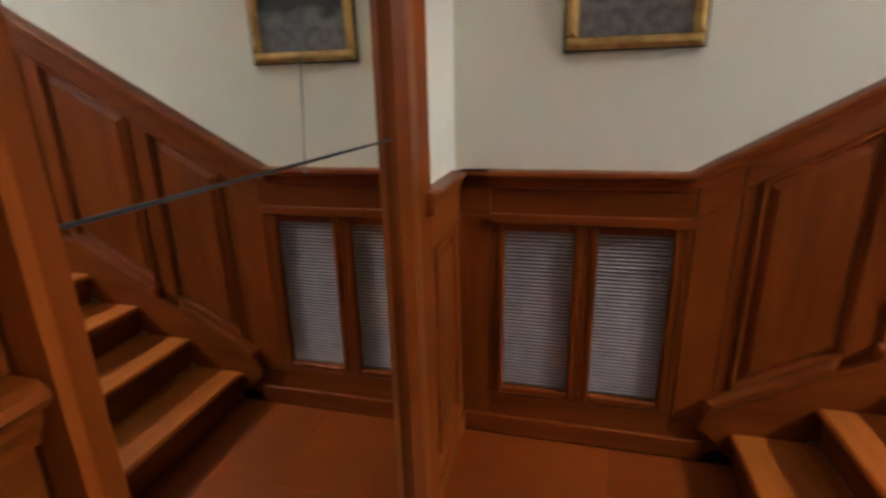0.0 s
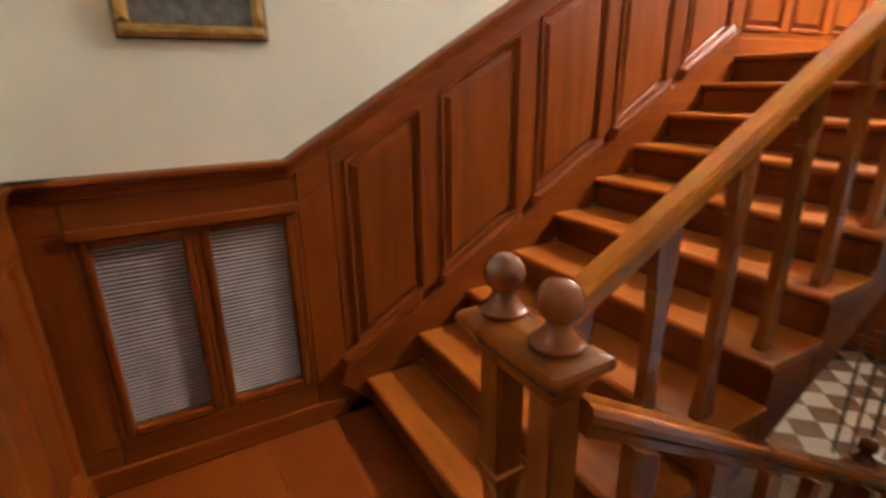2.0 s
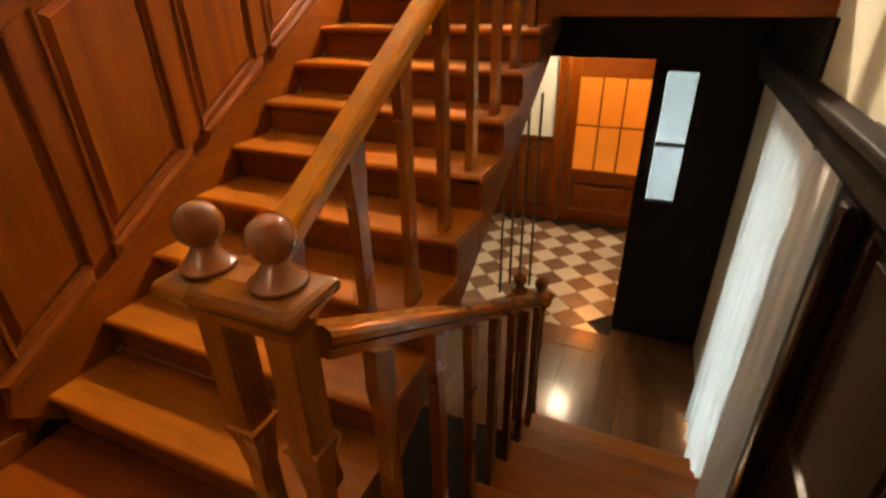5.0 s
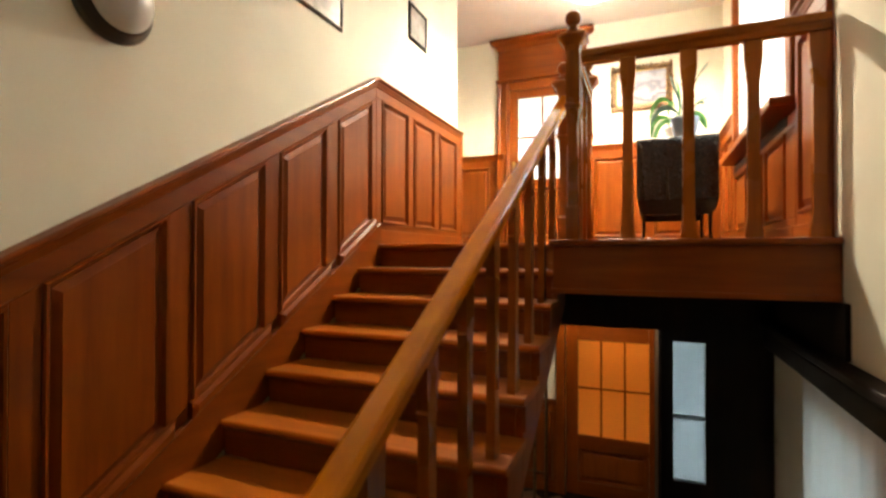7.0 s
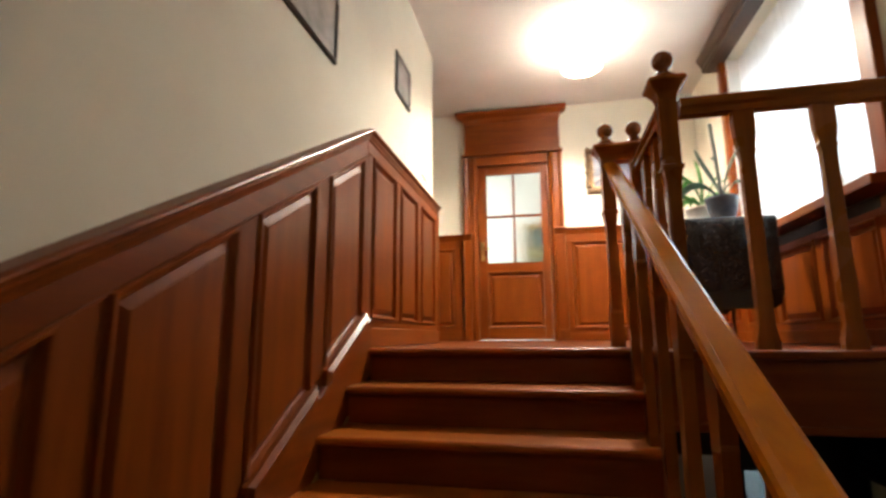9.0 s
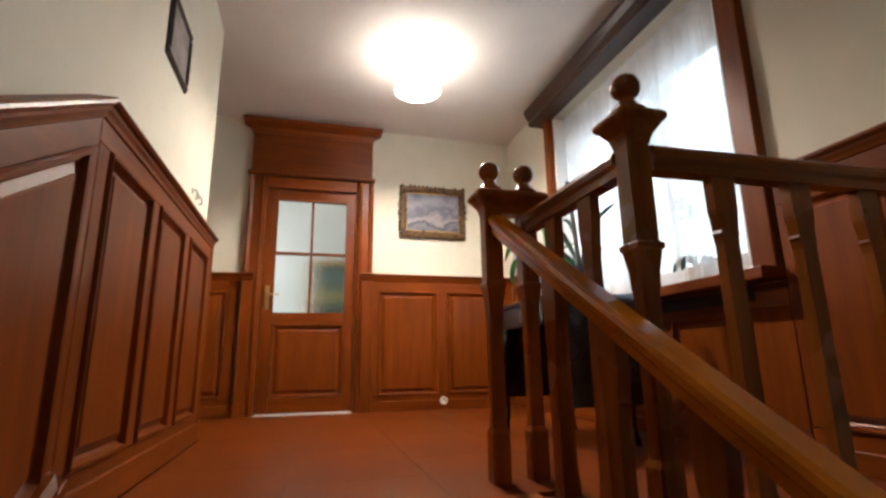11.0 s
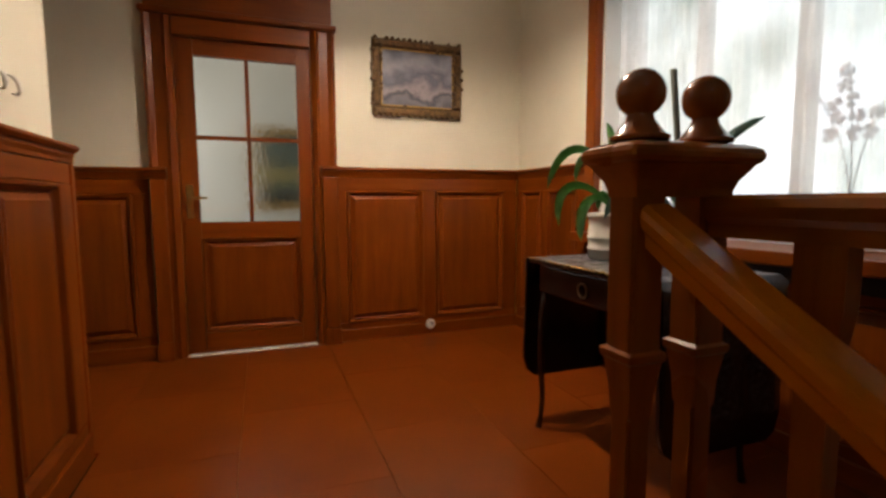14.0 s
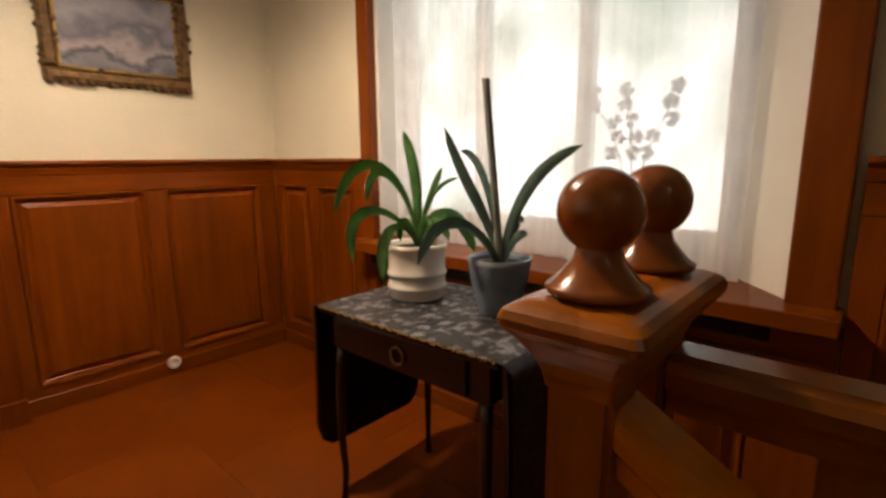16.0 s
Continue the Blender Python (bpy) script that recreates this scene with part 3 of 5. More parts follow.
down = empty("staircase_down", (0, 0, 0), "varnished wooden flight going down to the lower hall", "staircase", kind="structure")
for k in range(0, 8):
    z, y = -k * RISE, DOWN0 + k * RUN
    back = y - RUN if k else y - 0.10
    prof = [(back, z - 0.034), (y - 0.012, z - 0.034), (y - 0.004, z - 0.028), (y, z - 0.016), (y - 0.004, z - 0.006), (y - 0.014, z + (0.002 if k == 0 else 0)), (back, z + (0.002 if k == 0 else 0))]
    bm = bmesh.new()
    loops(bm, [[(x, a, c) for a, c in prof] for x in (1.585, XE - 0.04)])
    part("tread", bm, tread_wood, down)
    boxpart("riser", (1.60, y - 0.05, z - RISE + 0.001), (XE - 0.045, y - 0.03, z - 0.0345), wood_x, down)
    if k:
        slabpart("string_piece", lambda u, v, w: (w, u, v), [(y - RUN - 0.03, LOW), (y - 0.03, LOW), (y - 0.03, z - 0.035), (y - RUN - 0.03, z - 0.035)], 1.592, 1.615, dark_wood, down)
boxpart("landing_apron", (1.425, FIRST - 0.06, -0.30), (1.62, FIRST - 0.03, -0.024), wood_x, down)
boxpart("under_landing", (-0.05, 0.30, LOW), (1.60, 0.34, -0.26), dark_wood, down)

# ---- balustrades ----
BX, EX = 1.41, 1.575


def finial(x, y, zb, parent):
    """A turned ball on a flared foot; zb is the ball's centre."""
    r = 0.0455
    prof = [(0.050, -0.088), (0.054, -0.086), (0.055, -0.080), (0.050, -0.077), (0.045, -0.073), (0.036, -0.062), (0.027, -0.050), (0.024, -0.039)]
    a0 = math.asin(0.024 / r)
    prof += [(r * math.sin(a), -r * math.cos(a)) for a in np.linspace(a0, math.pi, 14)]
    bm = bmesh.new()
    lathe(bm, prof, (x, y, zb), 24)
    return part("ball_finial", bm, gloss_wood, parent, "glossy turned wooden ball", smooth=True)


def newel(parent, xs, y, zb, z_low, wide=0.074, cap=0.034):
    """Square posts under one flared cap with a ball over each."""
    h = wide / 2
    posts = []
    for x in xs:
        bm = bmesh.new()
        top = zb - 0.165
        rings = []
        for z, g in ((z_low, -0.001), (z_low + 0.18, -0.001), (z_low + 0.20, -0.009), (top - 0.46, -0.010), (top - 0.40, -0.007), (top - 0.36, -0.001), (top - 0.345, 0.001), (top - 0.340, 0.006), (top - 0.326, 0.007), (top - 0.320, 0.0), (top, 0.0)):
            a = h + g
            rings.append([(x - a, y - a, z), (x + a, y - a, z), (x + a, y + a, z), (x - a, y + a, z)])
        loops(bm, rings)
        es = [e for e in bm.edges if abs(e.verts[0].co.z - e.verts[1].co.z) > 0.1]
        bmesh.ops.bevel(bm, geom=es, offset=0.006, segments=2, affect="EDGES")
        posts.append(part("newel_post", bm, post_wood, parent))
    x0, x1 = min(xs) - h, max(xs) + h
    bm = bmesh.new()
    rings = []
    for dz, g in ((-0.205, 0.001), (-0.190, 0.004), (-0.174, cap * 0.30), (-0.160, cap * 0.62), (-0.147, cap * 0.88), (-0.143, cap * 0.94), (-0.140, cap + 0.003), (-0.133, cap + 0.008), (-0.124, cap + 0.009), (-0.115, cap + 0.005), (-0.109, cap - 0.004), (-0.105, cap - 0.016), (-0.102, cap - 0.034), (-0.099, -0.012)):
        r = max(0.003, min(0.013, g * 0.4 + 0.003))
        ring = []
        for qx, qy, a0 in ((x0 - g + r, y - h - g + r, 180), (x1 + g - r, y - h - g + r, 270), (x1 + g - r, y + h + g - r, 0), (x0 - g + r, y + h + g - r, 90)):
            for k in range(4):
                a = radians(a0 + 30 * k)
                ring.append((qx + r * math.cos(a), qy + r * math.sin(a), zb + dz + 0.012))
        rings.append(ring)
    loops(bm, rings)
    part("newel_cap", bm, post_wood, posts[0], "flared moulded cap")
    for x, p in zip(xs, posts):
        finial(x, y, zb, p)
    return posts


def baluster(parent, x, y, z0, z1, along="y", slope=0.0, wide=0.082, thick=0.036):
    """A sawn flat baluster: broad head with cusps, narrow waist, broad foot. slope leans its top cut."""
    w = wide / 2
    n = w * 0.66
    L = z1 - z0
    side = [(w, 0.0), (w, 0.035), (w * 0.86, 0.055), (n * 1.06, 0.10), (n * 0.98, L * 0.45), (n, L - 0.215), (n * 1.15, L - 0.19), (n * 1.3, L - 0.182), (n * 1.12, L - 0.172), (n * 1.25, L - 0.15), (w * 0.98, L - 0.11), (w, L - 0.06)]
    bm = bmesh.new()
    rings = []
    for d, h in side + [(w, L)]:
        lift = slope * d if h == L else 0.0
        if along == "y":
            rings.append([(x - thick / 2, y - d, z0 + h - lift), (x + thick / 2, y - d, z0 + h - lift), (x + thick / 2, y + d, z0 + h + lift), (x - thick / 2, y + d, z0 + h + lift)])
        else:
            rings.append([(x - d, y - thick / 2, z0 + h), (x + d, y - thick / 2, z0 + h), (x + d, y + thick / 2, z0 + h), (x - d, y + thick / 2, z0 + h)])
    loops(bm, rings)
    return part("baluster", bm, post_wood, parent)


def rail(parent, a, c, material, name="handrail", wide=0.084, high=0.08):
    """A moulded handrail from a to c (points on its top middle)."""
    a, c = Vector(a), Vector(c)
    side = Vector((c.y - a.y, a.x - c.x, 0)).normalized()
    w = wide / 2
    prof = [(-w * 0.62, 0.0), (w * 0.62, 0.0), (w * 0.9, -0.008), (w, -0.022), (w * 0.94, -0.042), (w * 0.7, -0.054), (w * 0.66, -high), (-w * 0.66, -high), (-w * 0.7, -0.054), (-w * 0.94, -0.042), (-w, -0.022), (-w * 0.9, -0.008)]
    bm = bmesh.new()
    loops(bm, [[p + side * s + Vector((0, 0, v)) for s, v in prof] for p in (a, c)])
    return part(name, bm, material, parent)


HR = 0.90
stair_rail = empty("stair_balustrade", (1.36, 1.8, 0), "wooden stair balustrade with a golden varnished handrail", "balustrade")
newel(stair_rail, (1.365, 1.533), 0.238, 1.230, 0.0)
rail(stair_rail, (1.330, 0.275, nose(0.275) + HR), (1.39, 3.385, nose(3.385) + HR), rail_wood)
for k in range(1, 10):
    y = FIRST + (k - 1) * RUN + 0.10
    baluster(stair_rail, 1.330 + (y - 0.275) * 0.0193, y, k * RISE, nose(y) + HR - 0.074, "y", SL)
gallery_rail = empty("gallery_balustrade", (1.54, 2.9, TOP), "wooden landing balustrade with sawn balusters and newels", "balustrade")
newel(gallery_rail, (1.374, 1.535), 3.42, 3.007, TOP)
newel(gallery_rail, (1.54,), 2.675, 3.008, TOP)
RT = 2.818
rail(gallery_rail, (1.54, 3.38, RT), (1.54, 2.715, RT), post_y)
rail(gallery_rail, (1.59, 2.675, RT), (XE - 0.03, 2.655, RT), post_x)
for y in (2.93, 3.18):
    baluster(gallery_rail, 1.54, y, TOP + 0.004, RT - 0.074, "y")
for x in (1.83, 2.125, 2.415, 2.685):
    baluster(gallery_rail, x, 2.665, TOP + 0.004, RT - 0.074, "x")
lower_rail = empty("lower_balustrade", (1.58, 1.4, LOW), "brown wooden balustrade of the lower flight", "balustrade")
newel(lower_rail, (1.43, 1.575), 2.47, LOW + 1.26, LOW)
dz = lambda y: -(y - DOWN0) * SL
rail(lower_rail, (1.56, 0.275, dz(0.275) + 1.03), (1.575, 2.42, dz(2.42) + 1.03), post_y)
for k in range(1, 8):
    y = DOWN0 + (k - 0.5) * RUN
    baluster(lower_rail, 1.605 if k > 1 else 1.60, y, -k * RISE, dz(y) + 0.955, "y", -SL, 0.082)

# ---- mirror of the half landing, and the tall panelling beside it ----
wainscot(on_south, [(1.95, 2.28), (2.36, 2.66)], 1.837, XE - 0.031, lambda u: 0.0, lambda u: 1.40, 0.24, 0.20, wall_south, wood_x, base=0.16)
wainscot(on_south, [(1.95, 2.28), (2.36, 2.66)], 1.837, XE - 0.031, lambda u: 1.402, lambda u: 2.98, 0.12, 0.16, wall_south, wood_x, cap=False)
MX = 1.785
mir = empty("wall_mirror", (0.8, YS, 0), "tall wood-framed mirror with a dark joint across it", "mirror")
boxpart("mirror_glass", (0.80, YS + 0.001, 0.06), (MX, YS + 0.012, 2.9), mirror_mat, mir)
for a, c in ((0.56, 0.80), (MX, MX + 0.05)):
    bm = bmesh.new()
    prof = [(a, 0.0), (a, 0.05), (a + (c - a) * 0.1, 0.06), (a + (c - a) * 0.45, 0.045), (a + (c - a) * 0.6, 0.06), (a + (c - a) * 0.88, 0.06), (c, 0.03), (c, 0.0)]
    loops(bm, [[(u, YS + 0.002 + w, z) for u, w in prof] for z in (0.0, 2.98)])
    part("frame_side", bm, wood_v, mir)
boxpart("frame_capital", (0.545, YS + 0.004, 1.25), (0.63, YS + 0.085, 1.33), wood_v, mir, bevel=0.015)
boxpart("frame_top", (0.801, YS + 0.002, 2.9), (MX - 0.001, YS + 0.05, 2.98), wood_x, mir, bevel=0.01)
boxpart("frame_bottom", (0.801, YS + 0.002, 0.0), (MX - 0.001, YS + 0.03, 0.06), wood_x, mir, bevel=0.01)
boxpart("joint", (0.801, YS + 0.0122, 1.508), (MX - 0.001, YS + 0.015, 1.513), crack, mir, "dark joint between two mirror plates")
streak_mat = speckled("grey_mirror_stain", (0.10, 0.11, 0.09), (0.20, 0.21, 0.18), 60.0, 0.7, 0.05)
for i in range(5):
    z = 1.70 - i * 0.042
    x = 1.248 + (1.70 - z) * 0.13 + 0.001 * math.sin(i * 2.3)
    w = 0.0018 + 0.0006 * math.sin(i * 1.9)
    slabpart("streak", lambda u, v, q: (u, YS + 0.0122 + q, v), [(x - w + 0.0055, z - 0.043), (x + w + 0.0055, z - 0.043), (x + w, z), (x - w, z)], 0.0, 0.0006, streak_mat, mir, "thin grey streak on the glass" if i == 0 else "", 0.0002)

# ---- upper door ----
door = tagged(boxpart("door_1", (0.215, YN - 0.01, TOP + 0.016), (0.315, YN + 0.034, 3.88), wood_v), "panelled mahogany door with four rain-glass panes", "door", kind="structure")
boxpart("stile", (0.968, YN - 0.01, TOP + 0.016), (1.052, YN + 0.034, 3.88), wood_v, door)
boxpart("rail_top", (0.316, YN - 0.009, 3.77), (0.967, YN + 0.034, 3.88), wood_x, door)
boxpart("rail_lock", (0.316, YN - 0.009, 2.56), (0.967, YN + 0.034, 2.67), wood_x, door)
boxpart("rail_bottom", (0.316, YN - 0.009, TOP + 0.016), (0.967, YN + 0.034, 1.90), wood_x, door)
fielded("door_panel", lambda u, v, w: (u, YN + 0.004 - w, v), [(0.316, 1.901), (0.967, 1.901), (0.967, 2.559), (0.316, 2.559)], door, wood_v)
boxpart("glazing_bar", (0.629, YN - 0.006, 2.671), (0.655, YN + 0.03, 3.769), wood_v, door)
for a, c in ((0.316, 0.628), (0.656, 0.967)):
    boxpart("glazing_bar", (a, YN - 0.005, 3.226), (c, YN + 0.03, 3.252), wood_x, door)
    for lo, hi in ((2.671, 3.225), (3.253, 3.769)):
        p = boxpart("pane", (a, YN + 0.008, lo), (c, YN + 0.014, hi), frosted, door, "rippled obscure glass")
        p.visible_shadow = False
bm = bmesh.new()
box(bm, (0.238, YN - 0.016, 2.70), (0.278, YN - 0.0105, 2.92), 0.002)
part("handle_plate", bm, brass, door, "brass back plate")
bm = bmesh.new()
lathe(bm, [(0.009, 0.0), (0.009, 0.05), (0.0, 0.052)], (0.258, YN - 0.016, 2.835), 12, "y")
box(bm, (0.25, YN - 0.07, 2.826), (0.37, YN - 0.056, 2.843), 0.005)
part("door_handle", bm, brass, door, "brass lever handle")
# light leaking under the door is put in as a white strip
boxpart("door_gap_light", (0.20, YN - 0.045, TOP + 0.001), (1.065, YN + 0.06, TOP + 0.007), reveal_white, door, "white strip painted as light under the door")
# casing and its tall frieze
casing = empty("door_casing", (0.6, YN, TOP), "tall mahogany door casing with a crowned frieze", "door casing", kind="structure")
for a, c in ((0.035, 0.20), (1.066, 1.232)):
    bm = bmesh.new()
    prof = [(0.0, 0.0), (0.0, 0.06), (0.02, 0.066), (0.05, 0.05), (0.11, 0.05), (0.13, 0.062), (0.15, 0.045), (0.165, 0.03), (0.165, 0.0)]
    s = (lambda d: a + d) if a < 0.5 else (lambda d: c - d)
    loops(bm, [[(s(d), YN - w, z) for d, w in prof] for z in (TOP, 4.0)])
    part("jamb", bm, wood_v, casing)
boxpart("lining", (0.201, YN - 0.004, TOP + 0.007), (0.213, YN + 0.14, 3.93), wood_v, casing)
boxpart("lining", (1.054, YN - 0.004, TOP + 0.007), (1.064, YN + 0.14, 3.93), wood_v, casing)
boxpart("head", (0.201, YN - 0.05, 3.882), (1.064, YN + 0.14, 3.998), wood_x, casing, bevel=0.006)
boxpart("fillet", (0.02, YN - 0.085, 4.0), (1.247, YN - 0.001, 4.04), wood_x, casing, bevel=0.012)
boxpart("frieze", (0.05, YN - 0.06, 4.041), (1.217, YN - 0.001, 4.43), wood_x, casing, bevel=0.004)
bm = bmesh.new()
loops(bm, [[(0.63 + sx * (0.59 + g), yy, 4.43 + dz_) for sx, yy in ((-1, YN - 0.001), (1, YN - 0.001), (1, YN - 0.062 - g), (-1, YN - 0.062 - g))] for dz_, g in ((0.0, 0.0), (0.03, 0.012), (0.06, 0.02), (0.085, 0.06), (0.10, 0.085), (0.13, 0.088), (0.14, 0.08))])
part("crown", bm, wood_x, casing)

for a, c in ((0.035, 0.125), (1.125, 1.232)):
    boxpart("pilaster", (a, YN - 0.082, TOP + 0.001), (c, YN - 0.051, 2.985), wood_v, casing, bevel=0.008)
    dado(lambda u, v, w: (u, YN - 0.082 - w, v), [(a - 0.012, 3.058 if a > 0.5 else 3.03), (c + 0.012, 3.058 if a > 0.5 else 3.03)], casing, wood_x)
    boxpart("plinth", (a - 0.006, YN - 0.094, TOP + 0.001), (c + 0.006, YN - 0.083, TOP + 0.13), wood_v, casing, bevel=0.004)

# room behind the upper door
pierced("wall_back_room", flat_y, -0.6, 2.4, TOP - 0.1, CEIL, 8.6, 8.7, [], white_plaster, "pale wall of the room behind the door")
pierced("wall_back_room_west", flat_x, YN + 0.14, 8.7, TOP - 0.1, CEIL, -0.75, -0.6, [(7.0, 8.3, 2.7, 4.2)], white_plaster, "pale wall of the room behind the door")
pierced("wall_back_room_east", flat_x, YN + 0.14, 8.7, TOP - 0.1, CEIL, 2.4, 2.55, [], white_plaster, "pale wall of the room behind the door")
# floor colour made pale to pass for lit floor under the door
tagged(boxpart("floor_back_room", (-0.6, YN + 0.06, TOP - 0.1), (2.4, 8.7, TOP), speckled("pale_lit_floor", (0.5, 0.48, 0.44), (0.58, 0.56, 0.52), 5.0, 0.3, 0.03)), "pale floor of the room behind the door", "floor", kind="structure")
tagged(boxpart("ceiling_back_room", (-0.75, YN + 0.14, CEIL), (2.55, 8.7, CEIL + 0.1), white_plaster), "white ceiling of the room behind", "ceiling", kind="structure")
gp = empty("framed_picture", (1.4, 8.6, 3.2), "green picture blurred behind rain glass", "picture")
boxpart("frame", (0.66, 8.55, 2.72), (1.30, 8.598, 3.62), gold, gp, bevel=0.01)
boxpart("canvas", (0.72, 8.54, 2.80), (1.24, 8.549, 3.54), green_print, gp)
# lamp added in the unseen west opening, to light the door's panes
lamp_data = bpy.data.lights.new("added_room_daylight", "AREA")
lamp_data.shape, lamp_data.size, lamp_data.size_y, lamp_data.energy, lamp_data.color = "RECTANGLE", 1.2, 1.4, ROOM_LAMP, (1.0, 1.0, 0.93)
new("added_room_daylight", lamp_data).matrix_world = look((-0.70, 7.65, 3.45), (2.0, 7.65, 3.2))

# ---- window of the landing ----
win = empty("window_1", (XE, 4.4, 2.6), "large casement window with white frames and net curtain", "window", kind="structure")
WL, WH, WB = 3.585, 4.16, 2.70
for y in (WL, 4.19, 4.75, WIN[1] - 0.07):
    boxpart("window_frame", (XE + 0.22, y, WB), (XE + 0.28, y + 0.07, WH), reveal_white, win, bevel=0.004)
boxpart("window_frame", (XE + 0.221, WIN[0] + 0.001, WIN[2]), (XE + 0.285, WIN[1] - 0.001, WB - 0.001), reveal_white, win)
boxpart("window_frame", (XE + 0.221, WIN[0] + 0.001, WH + 0.001), (XE + 0.285, WIN[1] - 0.001, WIN[3]), reveal_white, win)
for a, c in ((WL + 0.071, 4.189), (4.261, 4.749), (4.821, WIN[1] - 0.071)):
    boxpart("sash_rail", (XE + 0.225, a, WB + 0.001), (XE + 0.275, c, WB + 0.07), reveal_white, win, bevel=0.004)
    boxpart("sash_rail", (XE + 0.225, a, WH - 0.06), (XE + 0.275, c, WH - 0.001), reveal_white, win, bevel=0.004)
    p = boxpart("pane", (XE + 0.245, a, WB + 0.071), (XE + 0.250, c, WH - 0.061), clear, win)
    p.visible_shadow = False
slabpart("reveal", lambda u, v, w: (u, v, w), [(XE - 0.01, WIN[0] + 0.001), (XE + 0.219, WL - 0.005), (XE + 0.285, WL - 0.005), (XE + 0.285, WIN[0] + 0.001)], WIN[2] + 0.008, WIN[3] - 0.004, side_paint, win, "splayed white window reveal")
boxpart("reveal", (XE + 0.002, WIN[1] - 0.02, WIN[2] + 0.02), (XE + 0.22, WIN[1] - 0.001, WIN[3] - 0.02), reveal_white, win)
for z in (2.89, 3.40):
    boxpart("hinge", (XE + 0.204, WL + 0.002, z), (XE + 0.219, WL + 0.016, z + 0.11), steel, win, bevel=0.004)
for a, c in ((3.262, 3.393), (5.332, 5.425)):
    boxpart("window_casing", (XE - 0.052, a, 2.59), (XE + 0.018, c, 4.43), wood_v, win, bevel=0.008)
boxpart("window_sill", (XE - 0.16, 3.245, 2.55), (XE + 0.219, 5.43, 2.607), wood_y, win, bevel=0.006)
# no slot is cut; its shade is a near-black strip on the panelling
boxpart("slot_shade_strip", (XE - 0.0335, 3.42, 2.465), (XE - 0.028, 5.38, 2.53), dark_fill, win, "near-black strip for the shaded slot under the sill")
bm = bmesh.new()
prof = [(0.0, 4.38), (0.14, 4.38), (0.155, 4.40), (0.15, 4.43), (0.165, 4.45), (0.19, 4.50), (0.195, 4.53), (0.0, 4.53)]
loops(bm, [[(XE - 0.002 - w, y, z) for w, z in prof] for y in (3.20, 5.52)])
part("pelmet", bm, wood("pelmet_wood", (0.025, 0.012, 0.006), (0.05, 0.024, 0.012), (0.085, 0.04, 0.02), "y"), win, "dark moulded wooden pelmet")


def drape(name, material, x, y0, y1, z0, z1, amp, waves, label, hem=0.0, seed=1):
    """A hanging cloth with uneven folds, gathered at its head."""
    rng = random.Random(seed)
    ph = [rng.uniform(0, 6.28) for _ in range(5)]
    nu, nv = 150, 14
    bm = bmesh.new()
    grid = []
    for j in range(nv + 1):
        f = j / nv
        row = []
        for i in range(nu + 1):
            s = i / nu
            a = amp * (0.55 + 0.45 * f)
            d = a * (math.sin(waves * 6.28 * s + ph[0]) + 0.5 * math.sin(waves * 2.3 * 6.28 * s + ph[1] + f) + 0.4 * math.sin(waves * 0.41 * 6.28 * s + ph[2]))
            edge = hem * math.sin(9 * s + ph[3]) * f
            row.append(bm.verts.new((x + d, y0 + (y1 - y0) * s, z1 + (z0 - z1) * f + edge)))
        grid.append(row)
    for a, c in zip(grid, grid[1:]):
        for i in range(nu):
            bm.faces.new((a[i], a[i + 1], c[i + 1], c[i]))
    ob = part(name, bm, material, None, "", True)
    return tagged(ob, label, "curtain")


drape("net_curtain", net, XE + 0.10, 3.55, 5.30, 2.615, 4.37, 0.010, 15, "white sheer net curtain hanging across the window", 0.0, 3)


# lower window of the stairs
lw = empty("window_2", (XE, 2.7, LOW), "tall lower stair window behind a white curtain", "window", kind="structure")
for y in (LOWWIN[0], 2.50, LOWWIN[1] - 0.06):
    boxpart("window_frame", (XE + 0.20, y, LOWWIN[2]), (XE + 0.26, y + 0.06, LOWWIN[3]), reveal_white, lw, bevel=0.004)
for a, c in ((LOWWIN[0] + 0.06, 2.50), (2.56, LOWWIN[1] - 0.06)):
    p = boxpart("pane", (XE + 0.225, a, LOWWIN[2] + 0.01), (XE + 0.230, c, LOWWIN[3] - 0.01), clear, lw)
    p.visible_shadow = False
boxpart("window_casing", (XE - 0.105, 1.345, LOW + 0.002), (XE - 0.0285, 1.415, 1.019), black_wood, lw, "glossy dark edge board", bevel=0.012)
drape("white_curtain", heavy_net, XE - 0.06, 1.66, 3.02, LOW + 0.04, 1.02, 0.016, 7, "opaque white curtain hanging beside the lower flight", 0.02, 8)

# ---- lower hall ----
slot = empty("wall_vestibule", (2.3, 3.95, LOW), "dark boarded vestibule wall with a narrow window", "wall", kind="structure")
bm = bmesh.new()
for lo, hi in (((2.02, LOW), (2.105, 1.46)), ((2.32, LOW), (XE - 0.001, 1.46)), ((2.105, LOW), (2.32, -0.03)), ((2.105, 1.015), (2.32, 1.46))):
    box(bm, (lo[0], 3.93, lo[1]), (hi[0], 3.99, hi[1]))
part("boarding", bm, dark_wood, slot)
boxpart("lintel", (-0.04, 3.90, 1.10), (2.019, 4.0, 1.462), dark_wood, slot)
boxpart("slot_pane", (2.106, 3.955, -0.029), (2.319, 3.961, 1.014), slot_glass, slot, "pale ribbed glass").visible_shadow = False
boxpart("slot_bar", (2.106, 3.94, 0.44), (2.319, 3.97, 0.465), black_frame, slot)
boxpart("side_boarding", (2.02, 3.991, LOW), (2.06, 6.32, 1.46), reveal_white, slot, "white painted inner boarding")
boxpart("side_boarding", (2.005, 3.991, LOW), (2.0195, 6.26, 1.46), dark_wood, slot)
